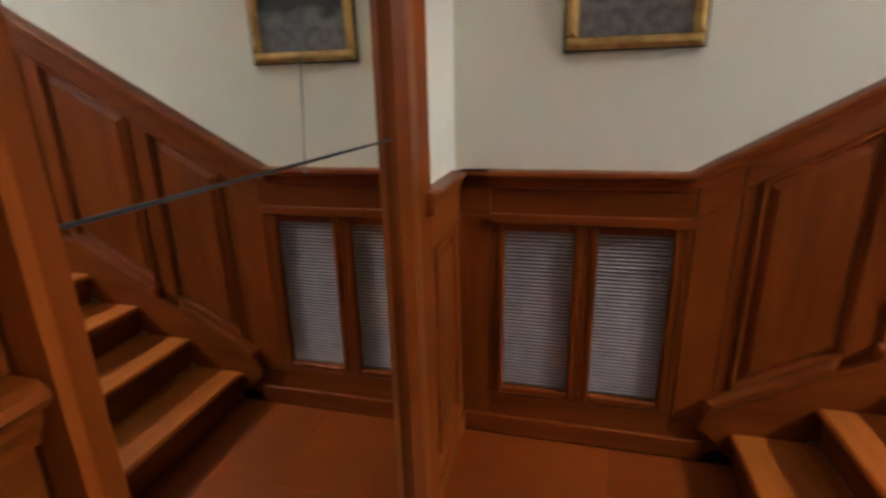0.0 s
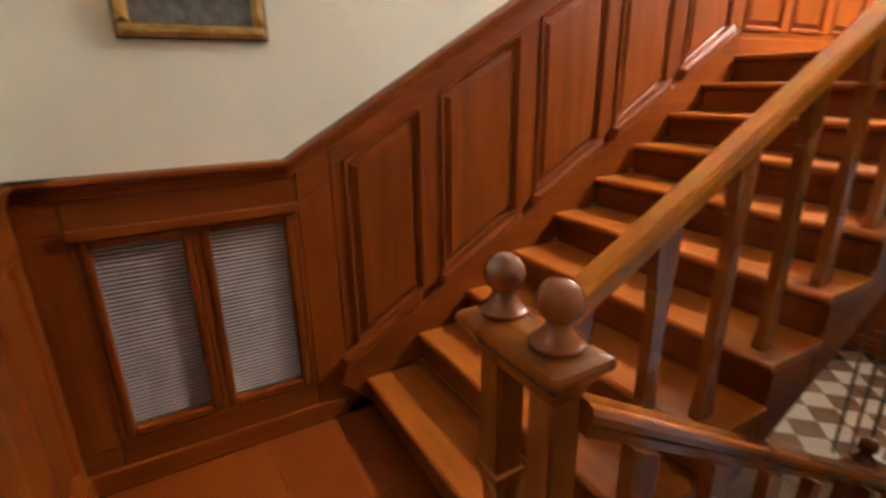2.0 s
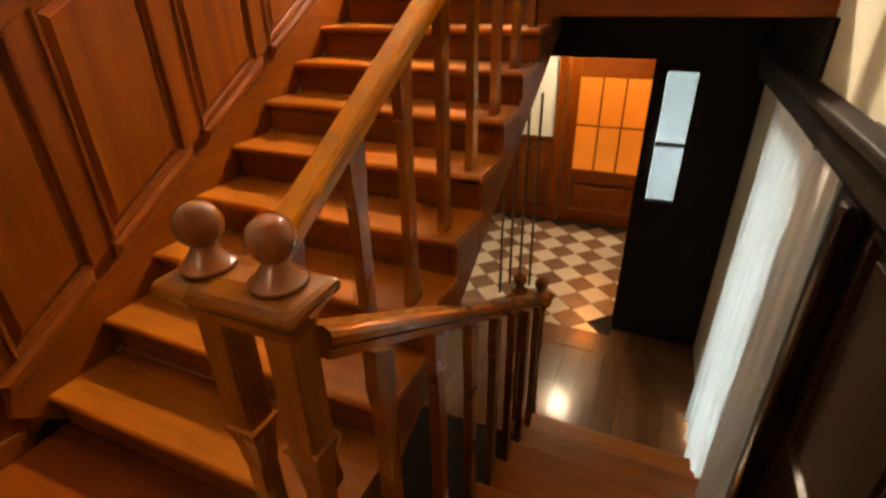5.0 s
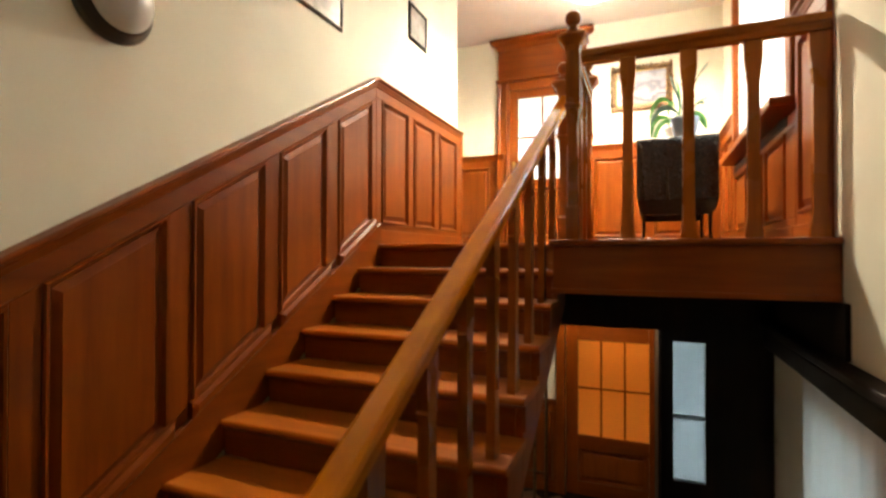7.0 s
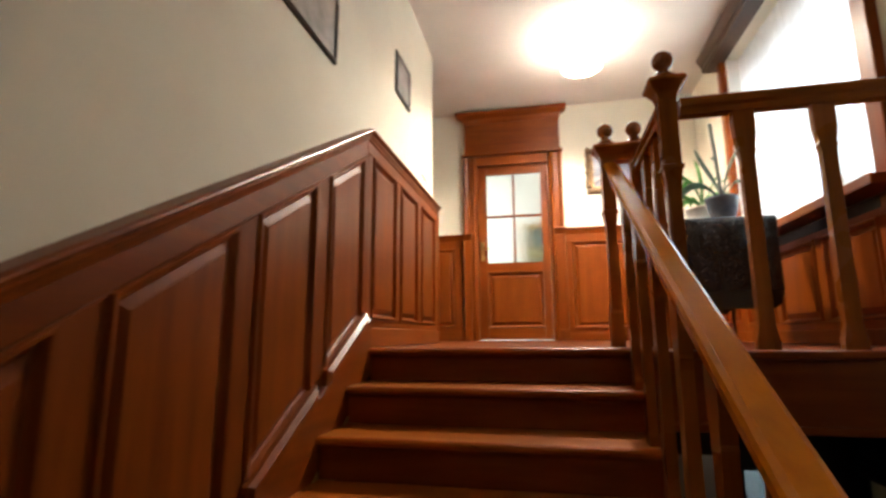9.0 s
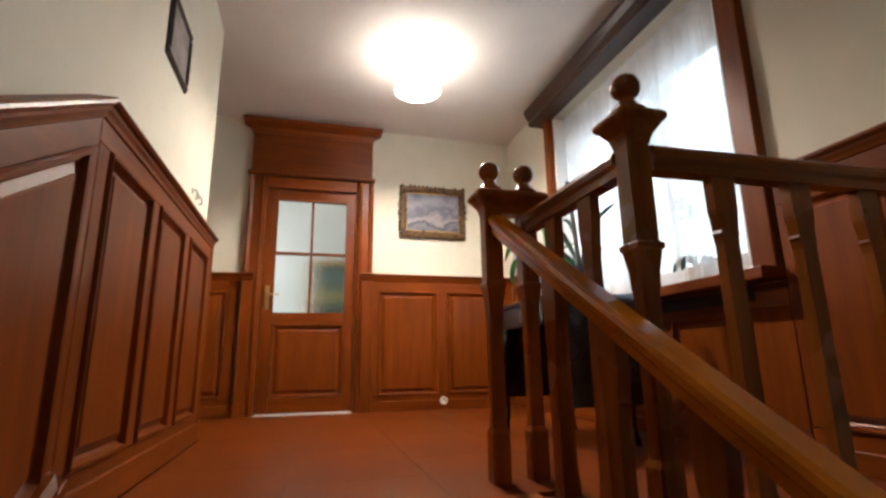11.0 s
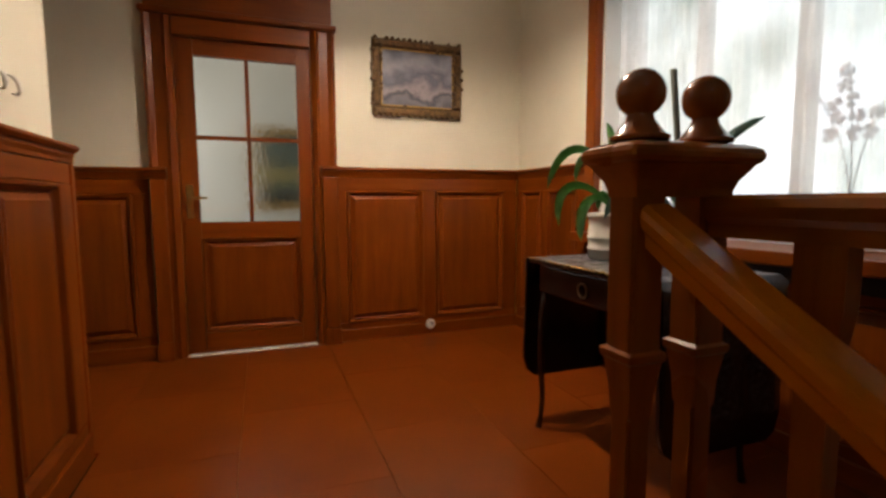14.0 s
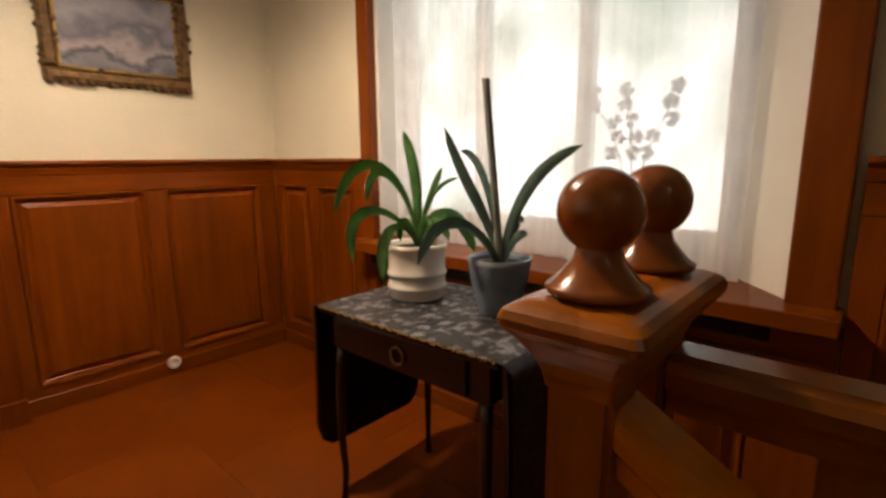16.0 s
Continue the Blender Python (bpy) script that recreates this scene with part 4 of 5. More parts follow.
# unseen window, added so that daylight reaches the slot pane from behind
for p_ in ((4.5, 5.7),):
    lv = empty("window_3", (XE, 5.1, 0), "added unseen window that lights the slot pane", "window", kind="structure")
    boxpart("pane", (XE + 0.2, 4.2, -1.2), (XE + 0.205, 6.1, 1.3), clear, lv).visible_shadow = False
    boxpart("window_frame", (XE + 0.19, 5.12, -1.2), (XE + 0.23, 5.18, 1.3), reveal_white, lv)
    tagged(boxpart("wall_vestibule_lining", (2.061, 6.20, LOW), (XE - 0.001, 6.32, 1.46), white_plaster), "white plastered vestibule end wall", "wall", kind="structure")

ld = empty("door_2", (1.5, 6.36, LOW), "glazed wooden door lit amber from the room behind", "door", kind="structure")
y0, y1 = 6.345, 6.40
for a, c in ((0.955, 1.105), (1.948, 2.095)):
    boxpart("stile", (a, y0, LOW + 0.01), (c, y1, 0.835), wood_v, ld, bevel=0.003)
boxpart("rail_top", (1.106, y0, 0.575), (1.947, y1, 0.835), wood_x, ld)
boxpart("rail_lock", (1.106, y0, -0.80), (1.947, y1, -0.632), wood_x, ld)
boxpart("rail_bottom", (1.106, y0, LOW + 0.01), (1.947, y1, -1.22), wood_x, ld)
fielded("door_panel", lambda u, v, w: (u, y0 + 0.02 - w, v), [(1.106, -1.219), (1.947, -1.219), (1.947, -0.801), (1.106, -0.801)], ld, wood_v)
for x in (1.377, 1.657):
    boxpart("glazing_bar", (x, y0 + 0.004, -0.631), (x + 0.022, y1 - 0.004, 0.574), wood_v, ld)
for a, c in ((1.106, 1.376), (1.40, 1.656), (1.68, 1.947)):
    boxpart("glazing_bar", (a, y0 + 0.005, -0.04), (c, y1 - 0.005, -0.018), wood_x, ld)
    for lo, hi in ((-0.631, -0.041), (-0.017, 0.574)):
        boxpart("pane", (a, y0 + 0.02, lo), (c, y0 + 0.026, hi), amber, ld, "frosted glass lit amber").visible_shadow = False
for a, c in ((0.84, 0.953), (2.097, 2.2)):
    boxpart("casing", (a, 6.27, LOW), (c, 6.34, 0.93), wood_v, ld, bevel=0.008)
boxpart("casing_head", (0.84, 6.268, 0.84), (2.2, 6.338, 0.95), wood_x, ld, bevel=0.008)
wainscot(on_low_north, [(0.06, 0.40), (0.47, 0.80)], -0.04, 0.838, lambda u: LOW, lambda u: -0.21, 0.16, 0.15, wall_north_lower, wood_x, base=0.1)
for nm, lo, hi in (("wall_amber_room", (-0.1, 8.3, LOW - 0.2), (3.0, 8.4, 1.5)), ("wall_amber_room_west", (-0.1, 6.47, LOW - 0.2), (0.0, 8.3, 1.5)), ("wall_amber_room_east", (2.9, 6.47, LOW - 0.2), (3.0, 8.3, 1.5)), ("floor_amber_room", (0.0, 6.47, LOW - 0.2), (2.9, 8.3, LOW)), ("ceiling_amber_room", (-0.1, 6.47, 1.5), (3.0, 8.4, 1.6))):
    tagged(boxpart(nm, lo, hi, white_plaster), "plain surface of the lamplit room behind the door", nm.split("_")[0], kind="structure")


def globe_lamp(name, at, r, mat, label, ceil_z, metal=brass, said="brass lamp fitting"):
    g = empty(name, at, label, "ceiling lamp")
    bm = bmesh.new()
    lathe(bm, [(r * math.sin(a), -r * math.cos(a)) for a in np.linspace(0.02, math.pi - 0.35, 12)], at, 24)
    part("globe", bm, mat, g, "lit opal glass globe", True)
    bm = bmesh.new()
    top_ = ceil_z - at[2]
    lathe(bm, [(r * 0.36, r * 0.93), (r * 0.42, r * 1.02), (r * 0.30, r * 1.12), (0.02, r * 1.2), (0.02, max(top_ - 0.03, r * 1.22)), (0.06, max(top_ - 0.025, r * 1.24)), (0.065, top_)], at, 20)
    part("fitting", bm, metal, g, said, True)
    return g


main_lamp = globe_lamp("ceiling_lamp", (1.40, 4.98, 4.38), 0.05, opal, "lit ceiling lamp with an opal glass shade", CEIL, porcelain, "white lamp fitting")
bm = bmesh.new()
lathe(bm, [(0.030, 0.064), (0.060, 0.060), (0.105, 0.030), (0.150, -0.030), (0.176, -0.080), (0.179, -0.086), (0.174, -0.084), (0.147, -0.032), (0.102, 0.026), (0.058, 0.055), (0.030, 0.058)], (1.40, 4.98, 4.38), 32)
part("shade", bm, glow("opal_shade_glass", (1.0, 0.84, 0.64), SHADE_GLOW), main_lamp, "bell-shaped opal glass shade", True)
globe_lamp("stair_lamp", (0.75, 1.35, 4.40), 0.095, opal_stair, "lit opal globe lamp high over the stairs", CEIL)
globe_lamp("hall_lamp", (1.40, 5.45, 1.22), 0.085, opal_low, "lit opal globe lamp in the lower hall", 1.47)
globe_lamp("room_lamp", (1.5, 7.4, 1.2), 0.09, bulb_amber, "warm globe lamp in the room behind the door", 1.5)

boxpart("threshold_strip", (-0.04, 3.50, LOW + 0.0005), (2.019, 3.80, LOW + 0.004), low_floor, floor_low, "flat wooden strip where boards meet tiles")

# coat stand of thin rods by the lower stairs
rack = empty("coat_stand", (0.95, 4.3, LOW), "tall stand of thin metal rods in the lower hall", "coat stand")
for x, y in ((0.80, 4.16), (1.00, 4.20), (1.06, 4.42), (0.84, 4.40)):
    bm = bmesh.new()
    lathe(bm, [(0.013, 0.0), (0.013, 2.1), (0.004, 2.12)], (x, y, LOW), 10)
    part("rod", bm, bronze_frame, rack, smooth=True)
for z in (-0.85, -0.3, 0.25):
    boxpart("cross_bar", (0.80, 4.295, LOW + 1.4 + z), (1.06, 4.307, LOW + 1.412 + z), bronze_frame, rack, bevel=0.003)

# ---- pictures and wall fittings ----
def picture(name, m, u0, u1, v0, v1, frame_mat, canvas_mat, label, border, depth, carved=False, mount=None):
    p = empty(name, m(u0, v0, 0), label, "picture")
    for nm, q in (("frame_bottom", (u0, u1, v0, v0 + border)), ("frame_top", (u0, u1, v1 - border, v1)), ("frame_side", (u0, u0 + border, v0 + border, v1 - border)), ("frame_side", (u1 - border, u1, v0 + border, v1 - border))):
        a, c, lo, hi = q
        bm = bmesh.new()
        slab(bm, m, [(a, lo), (c, lo), (c, hi), (a, hi)], 0.0, depth, min(border * 0.4, 0.018))
        if carved:
            rng = random.Random(len(nm) + int(a * 50))
            n_ = 16 if c - a > hi - lo else 12
            for i in range(n_):
                t_ = (i + 0.5) / n_
                uu, vv = (a + (c - a) * t_, rng.choice((lo, hi)) if rng.random() < 0.3 else (lo if "bottom" in nm else hi)) if c - a > hi - lo else (rng.choice((a, c)), lo + (hi - lo) * t_)
                r_ = rng.uniform(0.010, 0.017)
                pts = [(uu + r_ * math.cos(k * 1.047), vv + r_ * math.sin(k * 1.047)) for k in range(6)]
                slab(bm, m, pts, 0.004, depth + 0.006, 0.005)
        part(nm, bm, frame_mat, p)
    slabpart("canvas", m, [(u0 + border, v0 + border), (u1 - border, v0 + border), (u1 - border, v1 - border), (u0 + border, v1 - border)], 0.0, depth * 0.45, canvas_mat, p, ease=0.002)
    return p


west_plaster = lambda u, v, w: (-0.05 + w, u, v)
north_plaster = lambda u, v, w: (u, YN - w, v)
pw = picture("oil_painting", west_plaster, -0.395, 0.105, 1.778, 2.42, gold, paint_land, "dark landscape in a worn gilt frame", 0.045, 0.035)
slabpart("foreground", west_plaster, [(-0.349, 1.825), (0.059, 1.825), (0.059, 1.955), (-0.349, 1.905)], 0.0162, 0.0175, paint_fore, pw, "grey painted foreground", ease=0.0005)
# black rim doubles as the frame's outer edge and a painted cast shadow
boxpart("edge_and_shadow_rim", (-0.0495, -0.402, 1.771), (-0.035, 0.112, 2.427), black_frame, pw, "black rim for the frame's outer edge and its cast shadow")
sea = picture("oil_painting", north_plaster, 1.51, 2.22, 3.455, 4.01, bronze_frame, paint_sea, "grey seascape in a carved bronze gilt frame", 0.065, 0.04, True)
for a, c, lo, hi in ((1.575, 2.155, 3.520, 3.532), (1.575, 2.155, 3.933, 3.945), (1.575, 1.587, 3.533, 3.932), (2.143, 2.155, 3.533, 3.932)):
    slabpart("gilt_slip", north_plaster, [(a, lo), (c, lo), (c, hi), (a, hi)], 0.0185, 0.026, gold, sea, ease=0.003)
picture("framed_print", west_plaster, 2.17, 2.73, 3.22, 3.60, black_frame, print_mat, "pale grey print in a thin black frame", 0.028, 0.022)
picture("framed_print", west_plaster, 3.78, 4.16, 3.61, 3.95, black_frame, print_mat, "small grey print in a dark frame", 0.035, 0.022)

bell = empty("wall_bell", (-0.05, 1.16, 2.68), "grey enamel dome on a black turned base", "wall bell", "bells on the stair walls")
bm = bmesh.new()
lathe(bm, [(0.165, 0.0), (0.168, 0.012), (0.158, 0.03), (0.15, 0.034), (0.143, 0.05), (0.13, 0.055)], (-0.05, 1.125, 2.68), 36, "x")
part("base", bm, black_frame, bell, "black turned base ring", True)
bm = bmesh.new()
lathe(bm, [(0.128, 0.052), (0.13, 0.065), (0.122, 0.085), (0.1, 0.11), (0.07, 0.13), (0.03, 0.142), (0.0, 0.144)], (-0.05, 1.125, 2.68), 36, "x")
part("dome", bm, bell_white, bell, "", True)
bm = bmesh.new()
lathe(bm, [(0.02, 0.14), (0.022, 0.148), (0.012, 0.156), (0.0, 0.158)], (-0.05, 1.125, 2.68), 16, "x")
part("knob", bm, brass, bell, "small brass knob", True)

copy_thing(bell, pose(XE, 1.33, 2.04, 0, 0, 180))

sock = empty("wall_socket", (1.946, 6.37, 1.83), "round white wall socket in the panelling", "socket")
bm = bmesh.new()
lathe(bm, [(0.040, 0.0), (0.040, 0.008), (0.034, 0.014), (0.022, 0.014), (0.018, 0.006), (0.0, 0.006)], (1.946, 6.3595, 1.83), 24, "y")
part("plate", bm, plastic, sock, "", True)
bm = bmesh.new()
for dx in (-0.009, 0.009):
    lathe(bm, [(0.003, 0.0), (0.003, 0.002)], (1.946 + dx, 6.3530, 1.83), 8, "y")
part("contact_hole", bm, black_frame, sock)

for y in (4.56, 4.66):
    sw = empty("wall_hook", (-0.05, y, 3.18), "small white wall hook above the dado", "hook", "hooks on the stair wall")
    bm = bmesh.new()
    pts = [(-0.049, 3.215), (-0.03, 3.21), (-0.015, 3.19), (-0.012, 3.165), (-0.02, 3.15), (-0.03, 3.155)]
    loops(bm, [[(x + 0.006 * math.cos(k), y + 0.008 * math.sin(k), z + 0.002 * math.cos(k)) for k in np.linspace(0, 5.3, 7)] for x, z in pts])
    part("curl", bm, plastic, sw, "", True)
    bm = bmesh.new()
    lathe(bm, [(0.018, 0.0), (0.018, 0.004), (0.012, 0.007)], (-0.05, y, 3.205), 14, "x")
    part("rosette", bm, plastic, sw, "", True)

# ---- table with plants ----
TX0, TX1, TY0, TY1, TZ = 1.86, 2.40, 3.885, 4.665, 2.545
table = empty("drop_leaf_table", (2.1, 4.27, TOP), "black lacquered drop-leaf table with one drawer by the window", "table")
boxpart("tabletop", (TX0, TY0, TZ - 0.022), (TX1, TY1, TZ), black_wood, table, bevel=0.006)
bm = bmesh.new()
box(bm, (TX0 + 0.03, TY0 + 0.045, TZ - 0.15), (TX1 - 0.03, TY1 - 0.045, TZ - 0.023), 0.004)
part("apron", bm, black_wood, table)
dr = boxpart("drawer", (TX0 + 0.02, TY0 + 0.12, TZ - 0.142), (TX0 + 0.029, TY1 - 0.12, TZ - 0.03), black_wood, table, "narrow drawer front", bevel=0.003)
bm = bmesh.new()
loops(bm, [[(TX0 + 0.014 + 0.004 * math.cos(q), 4.275 + (0.028 + 0.004 * math.sin(q)) * math.cos(a), TZ - 0.09 + (0.028 + 0.004 * math.sin(q)) * math.sin(a)) for q in np.linspace(0, 5.24, 6)] for a in np.linspace(0, 6.2, 20)])
part("ring_pull", bm, bronze_frame, dr, "tarnished bronze ring pull", True)
for ys, out in ((TY0 - 0.002, -1), (TY1 + 0.002, 1)):
    bm = bmesh.new()
    pts = [(TX0 + 0.0, 0.0), (TX1, 0.0), (TX1, -0.48), (TX1 - 0.02, -0.545), (TX1 - 0.06, -0.575), (TX0 + 0.06, -0.575), (TX0 + 0.02, -0.545), (TX0, -0.48)]
    bow = lambda v: out * (0.012 + 0.05 * max(0, -v - 0.02) ** 0.5 * 0.5)
    loops(bm, [[(u, ys + bow(v) + out * w, TZ - 0.004 + v) for u, v in pts] for w in (0.0, 0.016)])
    part("drop_leaf", bm, black_wood, table, "hanging rounded leaf")
for x, y in ((TX0 + 0.05, TY0 + 0.07), (TX0 + 0.05, TY1 - 0.07), (TX1 - 0.05, TY0 + 0.07), (TX1 - 0.05, TY1 - 0.07)):
    bm = bmesh.new()
    sx = -1 if x < 2.1 else 1
    sy = -1 if y < 4.2 else 1
    rings = []
    for f in np.linspace(0, 1, 12):
        z = TZ - 0.15 - f * (TZ - 0.15 - TOP)
        sweep = 0.030 * math.sin(f * 3.6) + 0.085 * max(0, f - 0.72) ** 1.5 * 4
        r = 0.021 - 0.011 * f + (0.006 if f > 0.97 else 0)
        rings.append([(x + sx * sweep * 0.5 + r * math.cos(a), y + sy * sweep * 0.4 + r * math.sin(a), z) for a in np.linspace(0, 5.5, 8)])
    loops(bm, rings)
    part("leg", bm, black_wood, table, "slender curved leg", True)
# lace runner laid over the top and hanging at the south end
bm = bmesh.new()
rng = random.Random(5)
nx_, ny_ = 16, 60
grid = []
for j in range(ny_ + 1):
    s = -0.46 + j * (0.46 + 0.80) / ny_
    row = []
    for i in range(nx_ + 1):
        u = TX0 - 0.006 + (TX1 - TX0 + 0.012) * i / nx_
        scal = 0.010 * abs(math.sin(i * 1.1)) if j == 0 else 0
        if s >= 0:
            row.append(bm.verts.new((u, TY0 - 0.02 + s, TZ + 0.003 + 0.0015 * rng.random())))
        else:
            row.append(bm.verts.new((u, TY0 - 0.048 - 0.02 * (-s) + 0.016 * math.sin(i * 1.25) * min(1, -s * 5), TZ + 0.001 + s - scal)))
    grid.append(row)
fold = int(0.46 / (1.26 / ny_)) + 1
hang_bm = bmesh.new()
for j, (a, c) in enumerate(zip(grid, grid[1:])):
    for i in range(nx_):
        quad_ = (a[i], a[i + 1], c[i + 1], c[i])
        if j >= fold:
            bm.faces.new(quad_)
        else:
            hang_bm.faces.new([hang_bm.verts.new(v.co) for v in quad_])
bmesh.ops.delete(bm, geom=[v for v in bm.verts if not v.link_faces], context="VERTS")
bmesh.ops.remove_doubles(hang_bm, verts=hang_bm.verts, dist=0.0005)
runner = empty("lace_runner", (2.1, 4.2, TZ), "dark sequinned lace runner over the table", "table runner")
part("top_cloth", bm, lace_top, runner, "lace over the tabletop with window sheen in its colour")
trim_bm = bmesh.new()
for i in range(64):
    yy = TY0 + 0.01 + i * 0.0119
    lathe(trim_bm, [(0.0, -0.004), (0.004, -0.001), (0.004, 0.002), (0.0, 0.005)], (TX0 - 0.006 + 0.002 * math.sin(i * 2.1), yy, TZ + 0.001 + 0.002 * math.sin(i * 1.7)), 6)
part("bead_edging", trim_bm, gold, runner, "tarnished gold bead edging")
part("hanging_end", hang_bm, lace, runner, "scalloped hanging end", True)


ACROSS, INWARD = Vector((0.667, -0.745, 0)), Vector((0.745, 0.667, 0))


def strap_leaf(parent, base, bend, width, mat, depth=0.0, twist=0.5):
    """A strap leaf along a cubic bend given by (across, up) handles, leaning in depth; folded along its middle."""
    p0 = Vector(base)
    hs = [p0] + [p0 + ACROSS * a * 1.08 + Vector((0, 0, u * (1.45 if u > 0 else 1.0))) + INWARD * depth * (k + 1) / 3 for k, (a, u) in enumerate(bend)]
    n = 16
    bm = bmesh.new()
    rows = []
    for i in range(n + 1):
        f = i / n
        g = 1 - f
        c = hs[0] * g ** 3 + hs[1] * 3 * f * g * g + hs[2] * 3 * f * f * g + hs[3] * f ** 3
        d = (hs[1] - hs[0]) * g * g + (hs[2] - hs[1]) * 2 * f * g + (hs[3] - hs[2]) * f * f
        side = (d.normalized().cross(INWARD) * (1 - twist * g) + INWARD * (0.35 + twist * g)).normalized()
        w = width * 0.66 * (0.5 + 0.5 * min(1, f * 1.8)) * (1 - f ** 7) ** 0.6 + 0.0006
        up_ = side.cross(d.normalized()) * w * 0.32
        rows.append([bm.verts.new(c + side * w + up_), bm.verts.new(c + side * w * 0.5 + up_ * 0.3), bm.verts.new(c), bm.verts.new(c - side * w * 0.5 + up_ * 0.3), bm.verts.new(c - side * w + up_)])
    for a, c in zip(rows, rows[1:]):
        for k in range(4):
            bm.faces.new((a[k], a[k + 1], c[k + 1], c[k]))
    bmesh.ops.solidify(bm, geom=list(bm.faces), thickness=0.0025)
    return part("leaf", bm, mat, parent, "", True)


def pot(name, at, prof, mat, label, plabel):
    p = empty(name, at, label, "potted plant")
    bm = bmesh.new()
    lathe(bm, prof, at, 36)
    part("pot", bm, mat, p, plabel, True)
    bm = bmesh.new()
    rtop, htop = max(r for r, h in prof if h > prof[-1][1]) - 0.012, max(h for r, h in prof)
    lathe(bm, [(rtop * 0.93, htop - 0.035), (rtop * 0.96, htop - 0.022), (0.0, htop - 0.016)], at, 24)
    part("soil", bm, soil, p)
    return p


w_at = (2.17, 4.47, TZ + 0.006)
wp = pot("potted_lily", w_at, [(r_ * 1.26, h_ * 1.18) for r_, h_ in [(0.0, 0.0), (0.078, 0.0), (0.084, 0.008), (0.084, 0.03), (0.088, 0.034), (0.088, 0.042), (0.084, 0.046), (0.084, 0.072), (0.088, 0.076), (0.088, 0.084), (0.084, 0.088), (0.084, 0.15), (0.089, 0.156), (0.090, 0.168), (0.084, 0.172), (0.078, 0.168), (0.076, 0.13)]], porcelain, "green strap-leaved plant in a ribbed cream pot", "glossy cream pot with raised bands")
crown = (w_at[0], w_at[1], w_at[2] + 0.185)
for bend, w, dep, tw in (
        (((-0.01, 0.20), (-0.20, 0.30), (-0.265, 0.09)), 0.032, -0.05, 0.5),
        (((-0.01, 0.15), (-0.16, 0.27), (-0.175, 0.11)), 0.028, 0.08, 0.5),
        (((0.01, 0.10), (0.0, 0.20), (-0.04, 0.29)), 0.034, 0.03, 0.1),
        (((-0.04, 0.10), (-0.25, 0.16), (-0.205, -0.04)), 0.034, -0.08, 0.5),
        (((-0.04, 0.10), (-0.13, 0.06), (-0.095, -0.10)), 0.036, -0.16, 0.4),
        (((0.02, 0.08), (0.05, 0.14), (0.09, 0.20)), 0.024, 0.10, 0.5),
        (((0.02, 0.09), (0.05, 0.16), (0.15, 0.17)), 0.016, 0.16, 0.7),
        (((0.03, 0.12), (0.17, 0.11), (0.205, -0.04)), 0.044, 0.08, 0.4),
        (((0.02, 0.07), (0.09, 0.10), (0.11, 0.02)), 0.030, -0.05, 0.4),
        (((0.01, 0.06), (0.04, 0.10), (0.05, 0.06)), 0.030, -0.08, 0.3),
        (((-0.02, 0.07), (-0.06, 0.10), (-0.05, 0.02)), 0.026, -0.05, 0.3)):
    strap_leaf(wp, crown, bend, w, leaf_green, dep, tw)
b_at = (2.20, 4.12, TZ + 0.006)
bp_ = pot("potted_amaryllis", b_at, [(r_ * 1.15, h_ * 1.05) for r_, h_ in [(0.0, 0.0), (0.058, 0.0), (0.062, 0.006), (0.066, 0.04), (0.080, 0.10), (0.090, 0.16), (0.092, 0.178), (0.088, 0.18), (0.083, 0.165), (0.078, 0.13)]], blue_pot, "tall cut-stemmed plant in a blue-grey pot", "blue-grey glazed pot with faded pattern")
bm = bmesh.new()
cx, cy, cz = b_at[0], b_at[1], b_at[2] + 0.15
loops(bm, [[(cx + 0.010 * f - 0.02 * f * f + r * math.cos(a), cy + 0.055 * f + r * math.sin(a), cz + 0.60 * f) for a in np.linspace(0, 5.5, 9)] for f, r in ((0, 0.019), (0.1, 0.016), (0.3, 0.0135), (0.6, 0.0125), (0.97, 0.0125), (1.0, 0.014), (1.005, 0.012))])
part("flower_stalk", bm, stem_mat, bp_, "thick bare cut stalk", True)
for bend, w, dep, tw in (
        (((-0.02, 0.12), (-0.10, 0.17), (-0.165, 0.32)), 0.030, 0.02, 0.3),
        (((0.02, 0.11), (0.07, 0.24), (0.235, 0.28)), 0.032, -0.02, 0.3),
        (((-0.04, 0.10), (-0.18, 0.18), (-0.245, 0.03)), 0.036, -0.10, 0.4),
        (((-0.02, 0.16), (-0.05, 0.27), (-0.115, 0.27)), 0.022, 0.12, 0.5),
        (((0.03, 0.08), (0.07, 0.14), (0.085, 0.10)), 0.026, 0.10, 0.4),
        (((0.02, 0.06), (0.05, 0.10), (0.08, 0.085)), 0.024, -0.03, 0.4)):
    strap_leaf(bp_, (cx, cy, cz - 0.01), bend, w, leaf_dark, dep, tw)

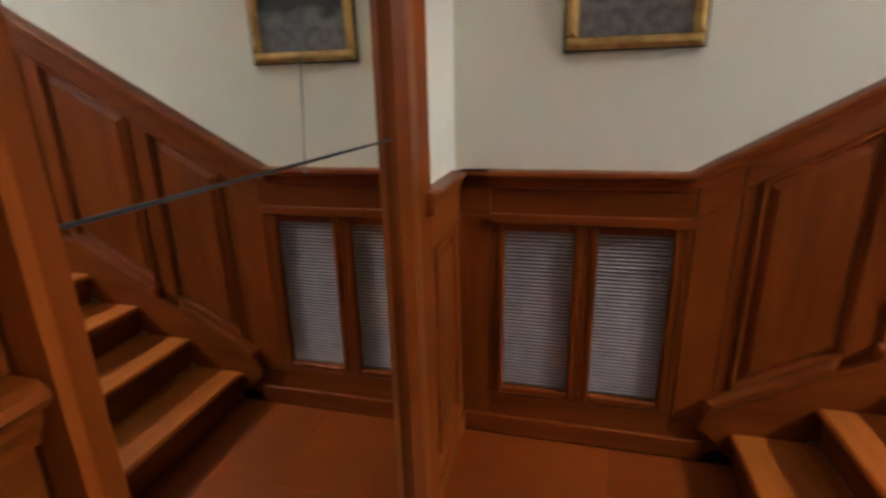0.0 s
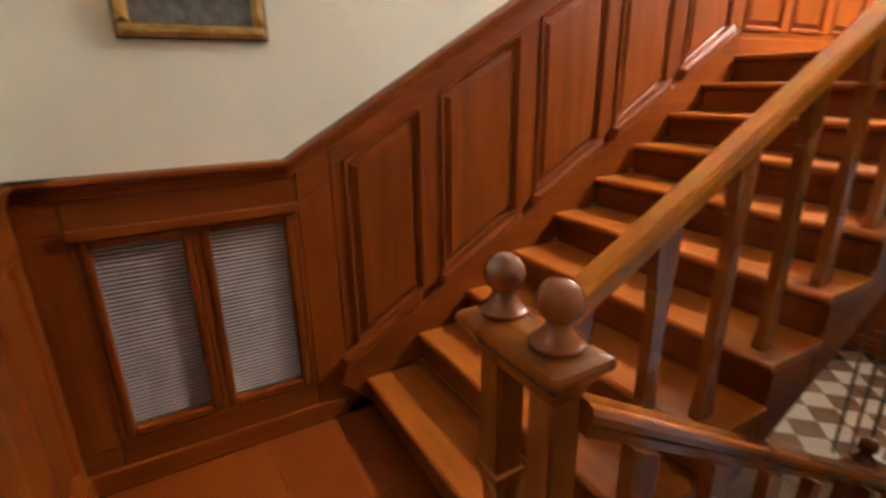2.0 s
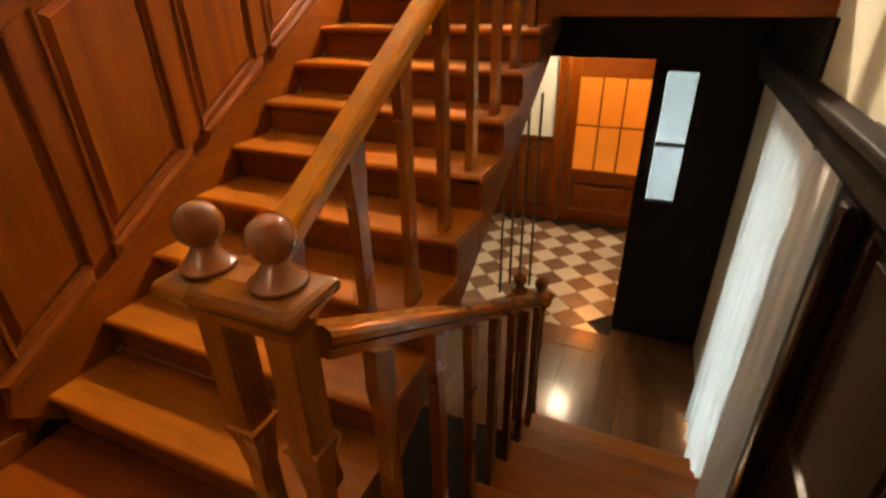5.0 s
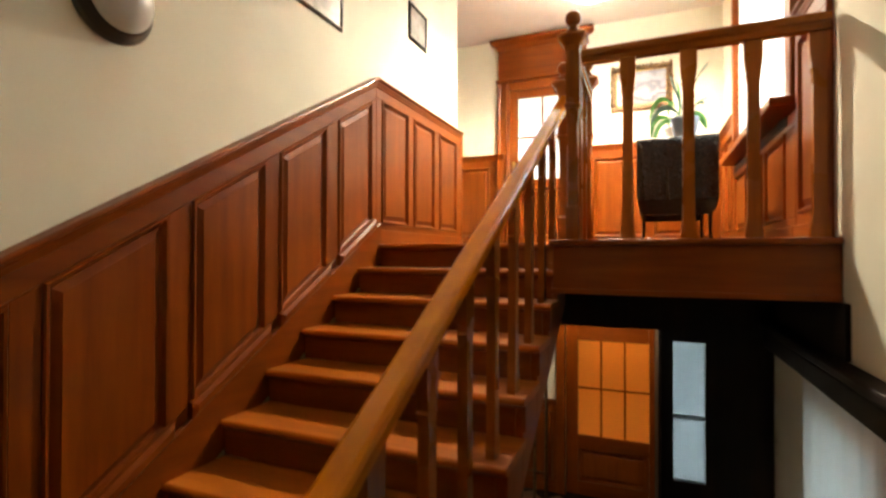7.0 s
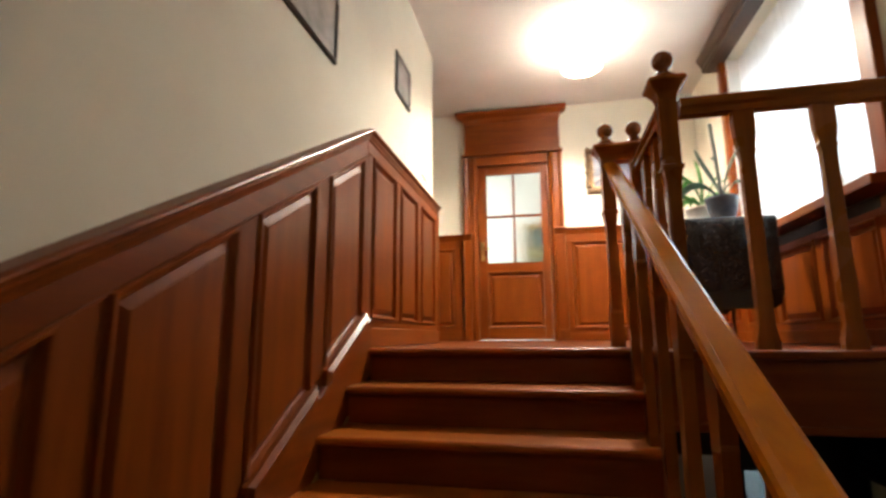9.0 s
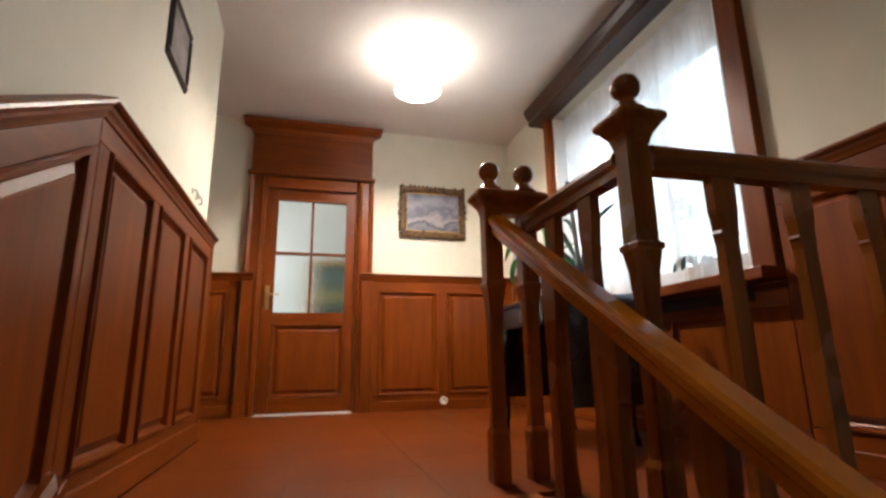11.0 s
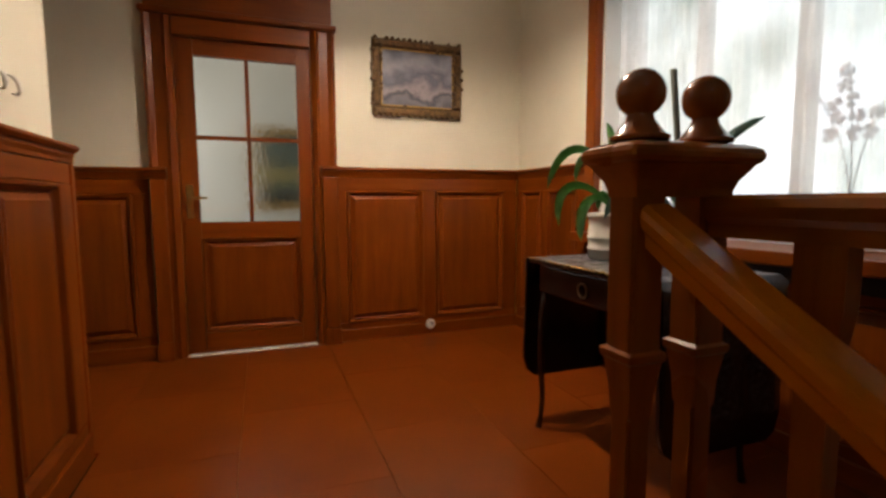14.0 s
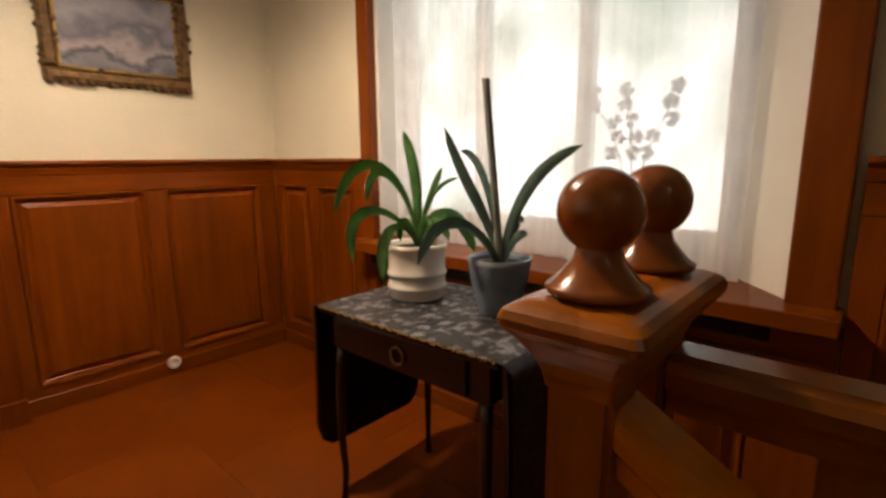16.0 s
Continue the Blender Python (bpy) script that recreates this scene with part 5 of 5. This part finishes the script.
# orchid on the sill behind the net
o_at = (XE + 0.165, 3.97, 2.608)
orch = pot("potted_orchid", o_at, [(0.0, 0.0), (0.05, 0.0), (0.055, 0.006), (0.068, 0.12), (0.070, 0.13), (0.062, 0.13), (0.058, 0.10)], porcelain, "pale orchid in a white pot on the window sill", "white pot")
for side_, dep in ((-0.10, 0.02), (0.09, 0.03), (-0.06, -0.04), (0.07, -0.04)):
    strap_leaf(orch, (o_at[0], o_at[1], o_at[2] + 0.11), ((side_ * 0.2, 0.05), (side_ * 0.8, 0.09), (side_ * 1.3, 0.0)), 0.030, leaf_dark, dep)
rng = random.Random(11)
for lean in (-0.10, 0.12, 0.02):
    bm = bmesh.new()
    loops(bm, [[(o_at[0] + 0.003 * math.cos(a), o_at[1] + lean * f * f * 1.75 + 0.003 * math.sin(a), o_at[2] + 0.12 + 0.66 * f - 0.06 * f * f) for a in np.linspace(0, 5, 6)] for f in np.linspace(0, 1, 8)])
    part("flower_stem", bm, stem_mat, orch, "", True)
    for i in range(5):
        f = 0.55 + 0.11 * i
        c = Vector((o_at[0] + rng.uniform(-0.02, 0.02), o_at[1] + lean * f * f * 1.75 + rng.uniform(-0.03, 0.03), o_at[2] + 0.12 + 0.66 * f - 0.06 * f * f))
        bm = bmesh.new()
        for k in range(5):
            a = k * 1.257 + rng.random()
            tip = c + Vector((0.006, 0.034 * math.cos(a), 0.034 * math.sin(a)))
            s_ = Vector((0, -math.sin(a), math.cos(a))) * 0.016
            m_ = c + (tip - c) * 0.6
            v = [bm.verts.new(q) for q in (c, m_ + s_, tip, m_ - s_)]
            bm.faces.new(v)
        bmesh.ops.solidify(bm, geom=list(bm.faces), thickness=0.0015)
        part("blossom", bm, petal, orch)

# ---- bright garden outside ----
bd = tagged(boxpart("backdrop", (XE + 3.2, -4.0, -3.0), (XE + 3.25, 13.0, 9.0), garden), "bright overcast garden outside the windows", "backdrop", kind="structure")
tagged(boxpart("ground", (XE + 0.36, -4.0, -2.6), (XE + 3.19, 13.0, -2.5), speckled("grass", (0.05, 0.10, 0.03), (0.09, 0.15, 0.05), 5.0, 0.9, 0.3)), "garden lawn outside", "ground", kind="structure")

# ---- floor boards and tiles ----
def boards(parent, x0, x1, y0, y1, z, along, wide, long_, material):
    """Panels of varnished board laid with fine joints."""
    cache = {}
    row = 0
    p = x0 if along == "y" else y0
    end = x1 if along == "y" else y1
    while p < end - 0.01:
        q = min(p + wide, end)
        s = (y0 if along == "y" else x0) - (row % 2) * long_ * 0.5
        stop = y1 if along == "y" else x1
        lim = y0 if along == "y" else x0
        while s < stop - 0.01:
            a, c = max(s, lim), min(s + long_, stop)
            if c - a > 0.02:
                lo, hi = ((p, a), (q, c)) if along == "y" else ((a, p), (c, q))
                key = (round(hi[0] - lo[0], 4), round(hi[1] - lo[1], 4))
                if key not in cache:
                    bm = bmesh.new()
                    e = 0.0005
                    loops(bm, [[(e, e, -0.02), (key[0] - e, e, -0.02), (key[0] - e, key[1] - e, -0.02), (e, key[1] - e, -0.02)], [(e, e, -0.002), (key[0] - e, e, -0.002), (key[0] - e, key[1] - e, -0.002), (e, key[1] - e, -0.002)], [(e * 2.2, e * 2.2, 0), (key[0] - e * 2.2, e * 2.2, 0), (key[0] - e * 2.2, key[1] - e * 2.2, 0), (e * 2.2, key[1] - e * 2.2, 0)]])
                    me = bpy.data.meshes.new("board")
                    bmesh.ops.recalc_face_normals(bm, faces=bm.faces)
                    bm.to_mesh(me)
                    bm.free()
                    me.materials.append(material)
                    cache[key] = me
                ob = new("board", cache[key])
                ob.location = (lo[0], lo[1], z)
                under(ob, parent)
            s += long_
        p = q
        row += 1


boards(floor_half, 0.02, XE - 0.03, YS + 0.03, DOWN0 - 0.10, 0.0, "y", 0.56, 0.70, floor_wood)
boards(floor_half, 0.02, 1.56, DOWN0 - 0.10, FIRST + 0.03, 0.0, "y", 0.56, 0.70, floor_wood)
boards(floor_top, 0.02, XE - 0.03, FIRST + 9 * RUN + 0.12, YN - 0.02, TOP, "y", 0.56, 0.80, floor_wood)
boards(floor_top, -1.19, 0.02, YW + 0.03, YN - 0.02, TOP, "y", 0.56, 0.80, floor_wood)
boards(floor_top, 1.56, XE - 0.03, GAL + 0.10, FIRST + 9 * RUN + 0.12, TOP, "y", 0.56, 0.80, floor_wood)
boards(floor_low, -0.04, XE, 2.30, 3.60, LOW, "y", 0.17, 1.4, low_floor)
boards(floor_low, 2.02, XE, 3.60, 3.93, LOW, "y", 0.17, 1.4, low_floor)
T = 0.25
tl = []
for mat in (tile_light, tile_dark):
    bm = bmesh.new()
    e, h = 0.0015, T / 2
    loops(bm, [[(sx * (h - i), sy * (h - i), z) for sx, sy in ((-1, -1), (1, -1), (1, 1), (-1, 1))] for i, z in ((e, -0.011), (e, -0.002), (e * 2.5, 0.0))])
    me = bpy.data.meshes.new("tile")
    bmesh.ops.recalc_face_normals(bm, faces=bm.faces)
    bm.to_mesh(me)
    bm.free()
    me.materials.append(mat)
    tl.append(me)
k = T / math.sqrt(2)
for i in range(-2, 18):
    for j in range(0, 18):
        x, y = i * k, 3.60 + k + j * k
        if (i + j) % 2 == 0 and -0.02 + k < x < XE - k and y < 6.3 - k * 0.5 and not (x > 1.9 and y < 4.15):
            ob = new("tile", tl[i % 2])
            ob.location, ob.rotation_euler = (x, y, LOW), (0, 0, math.pi / 4)
            under(ob, floor_low)
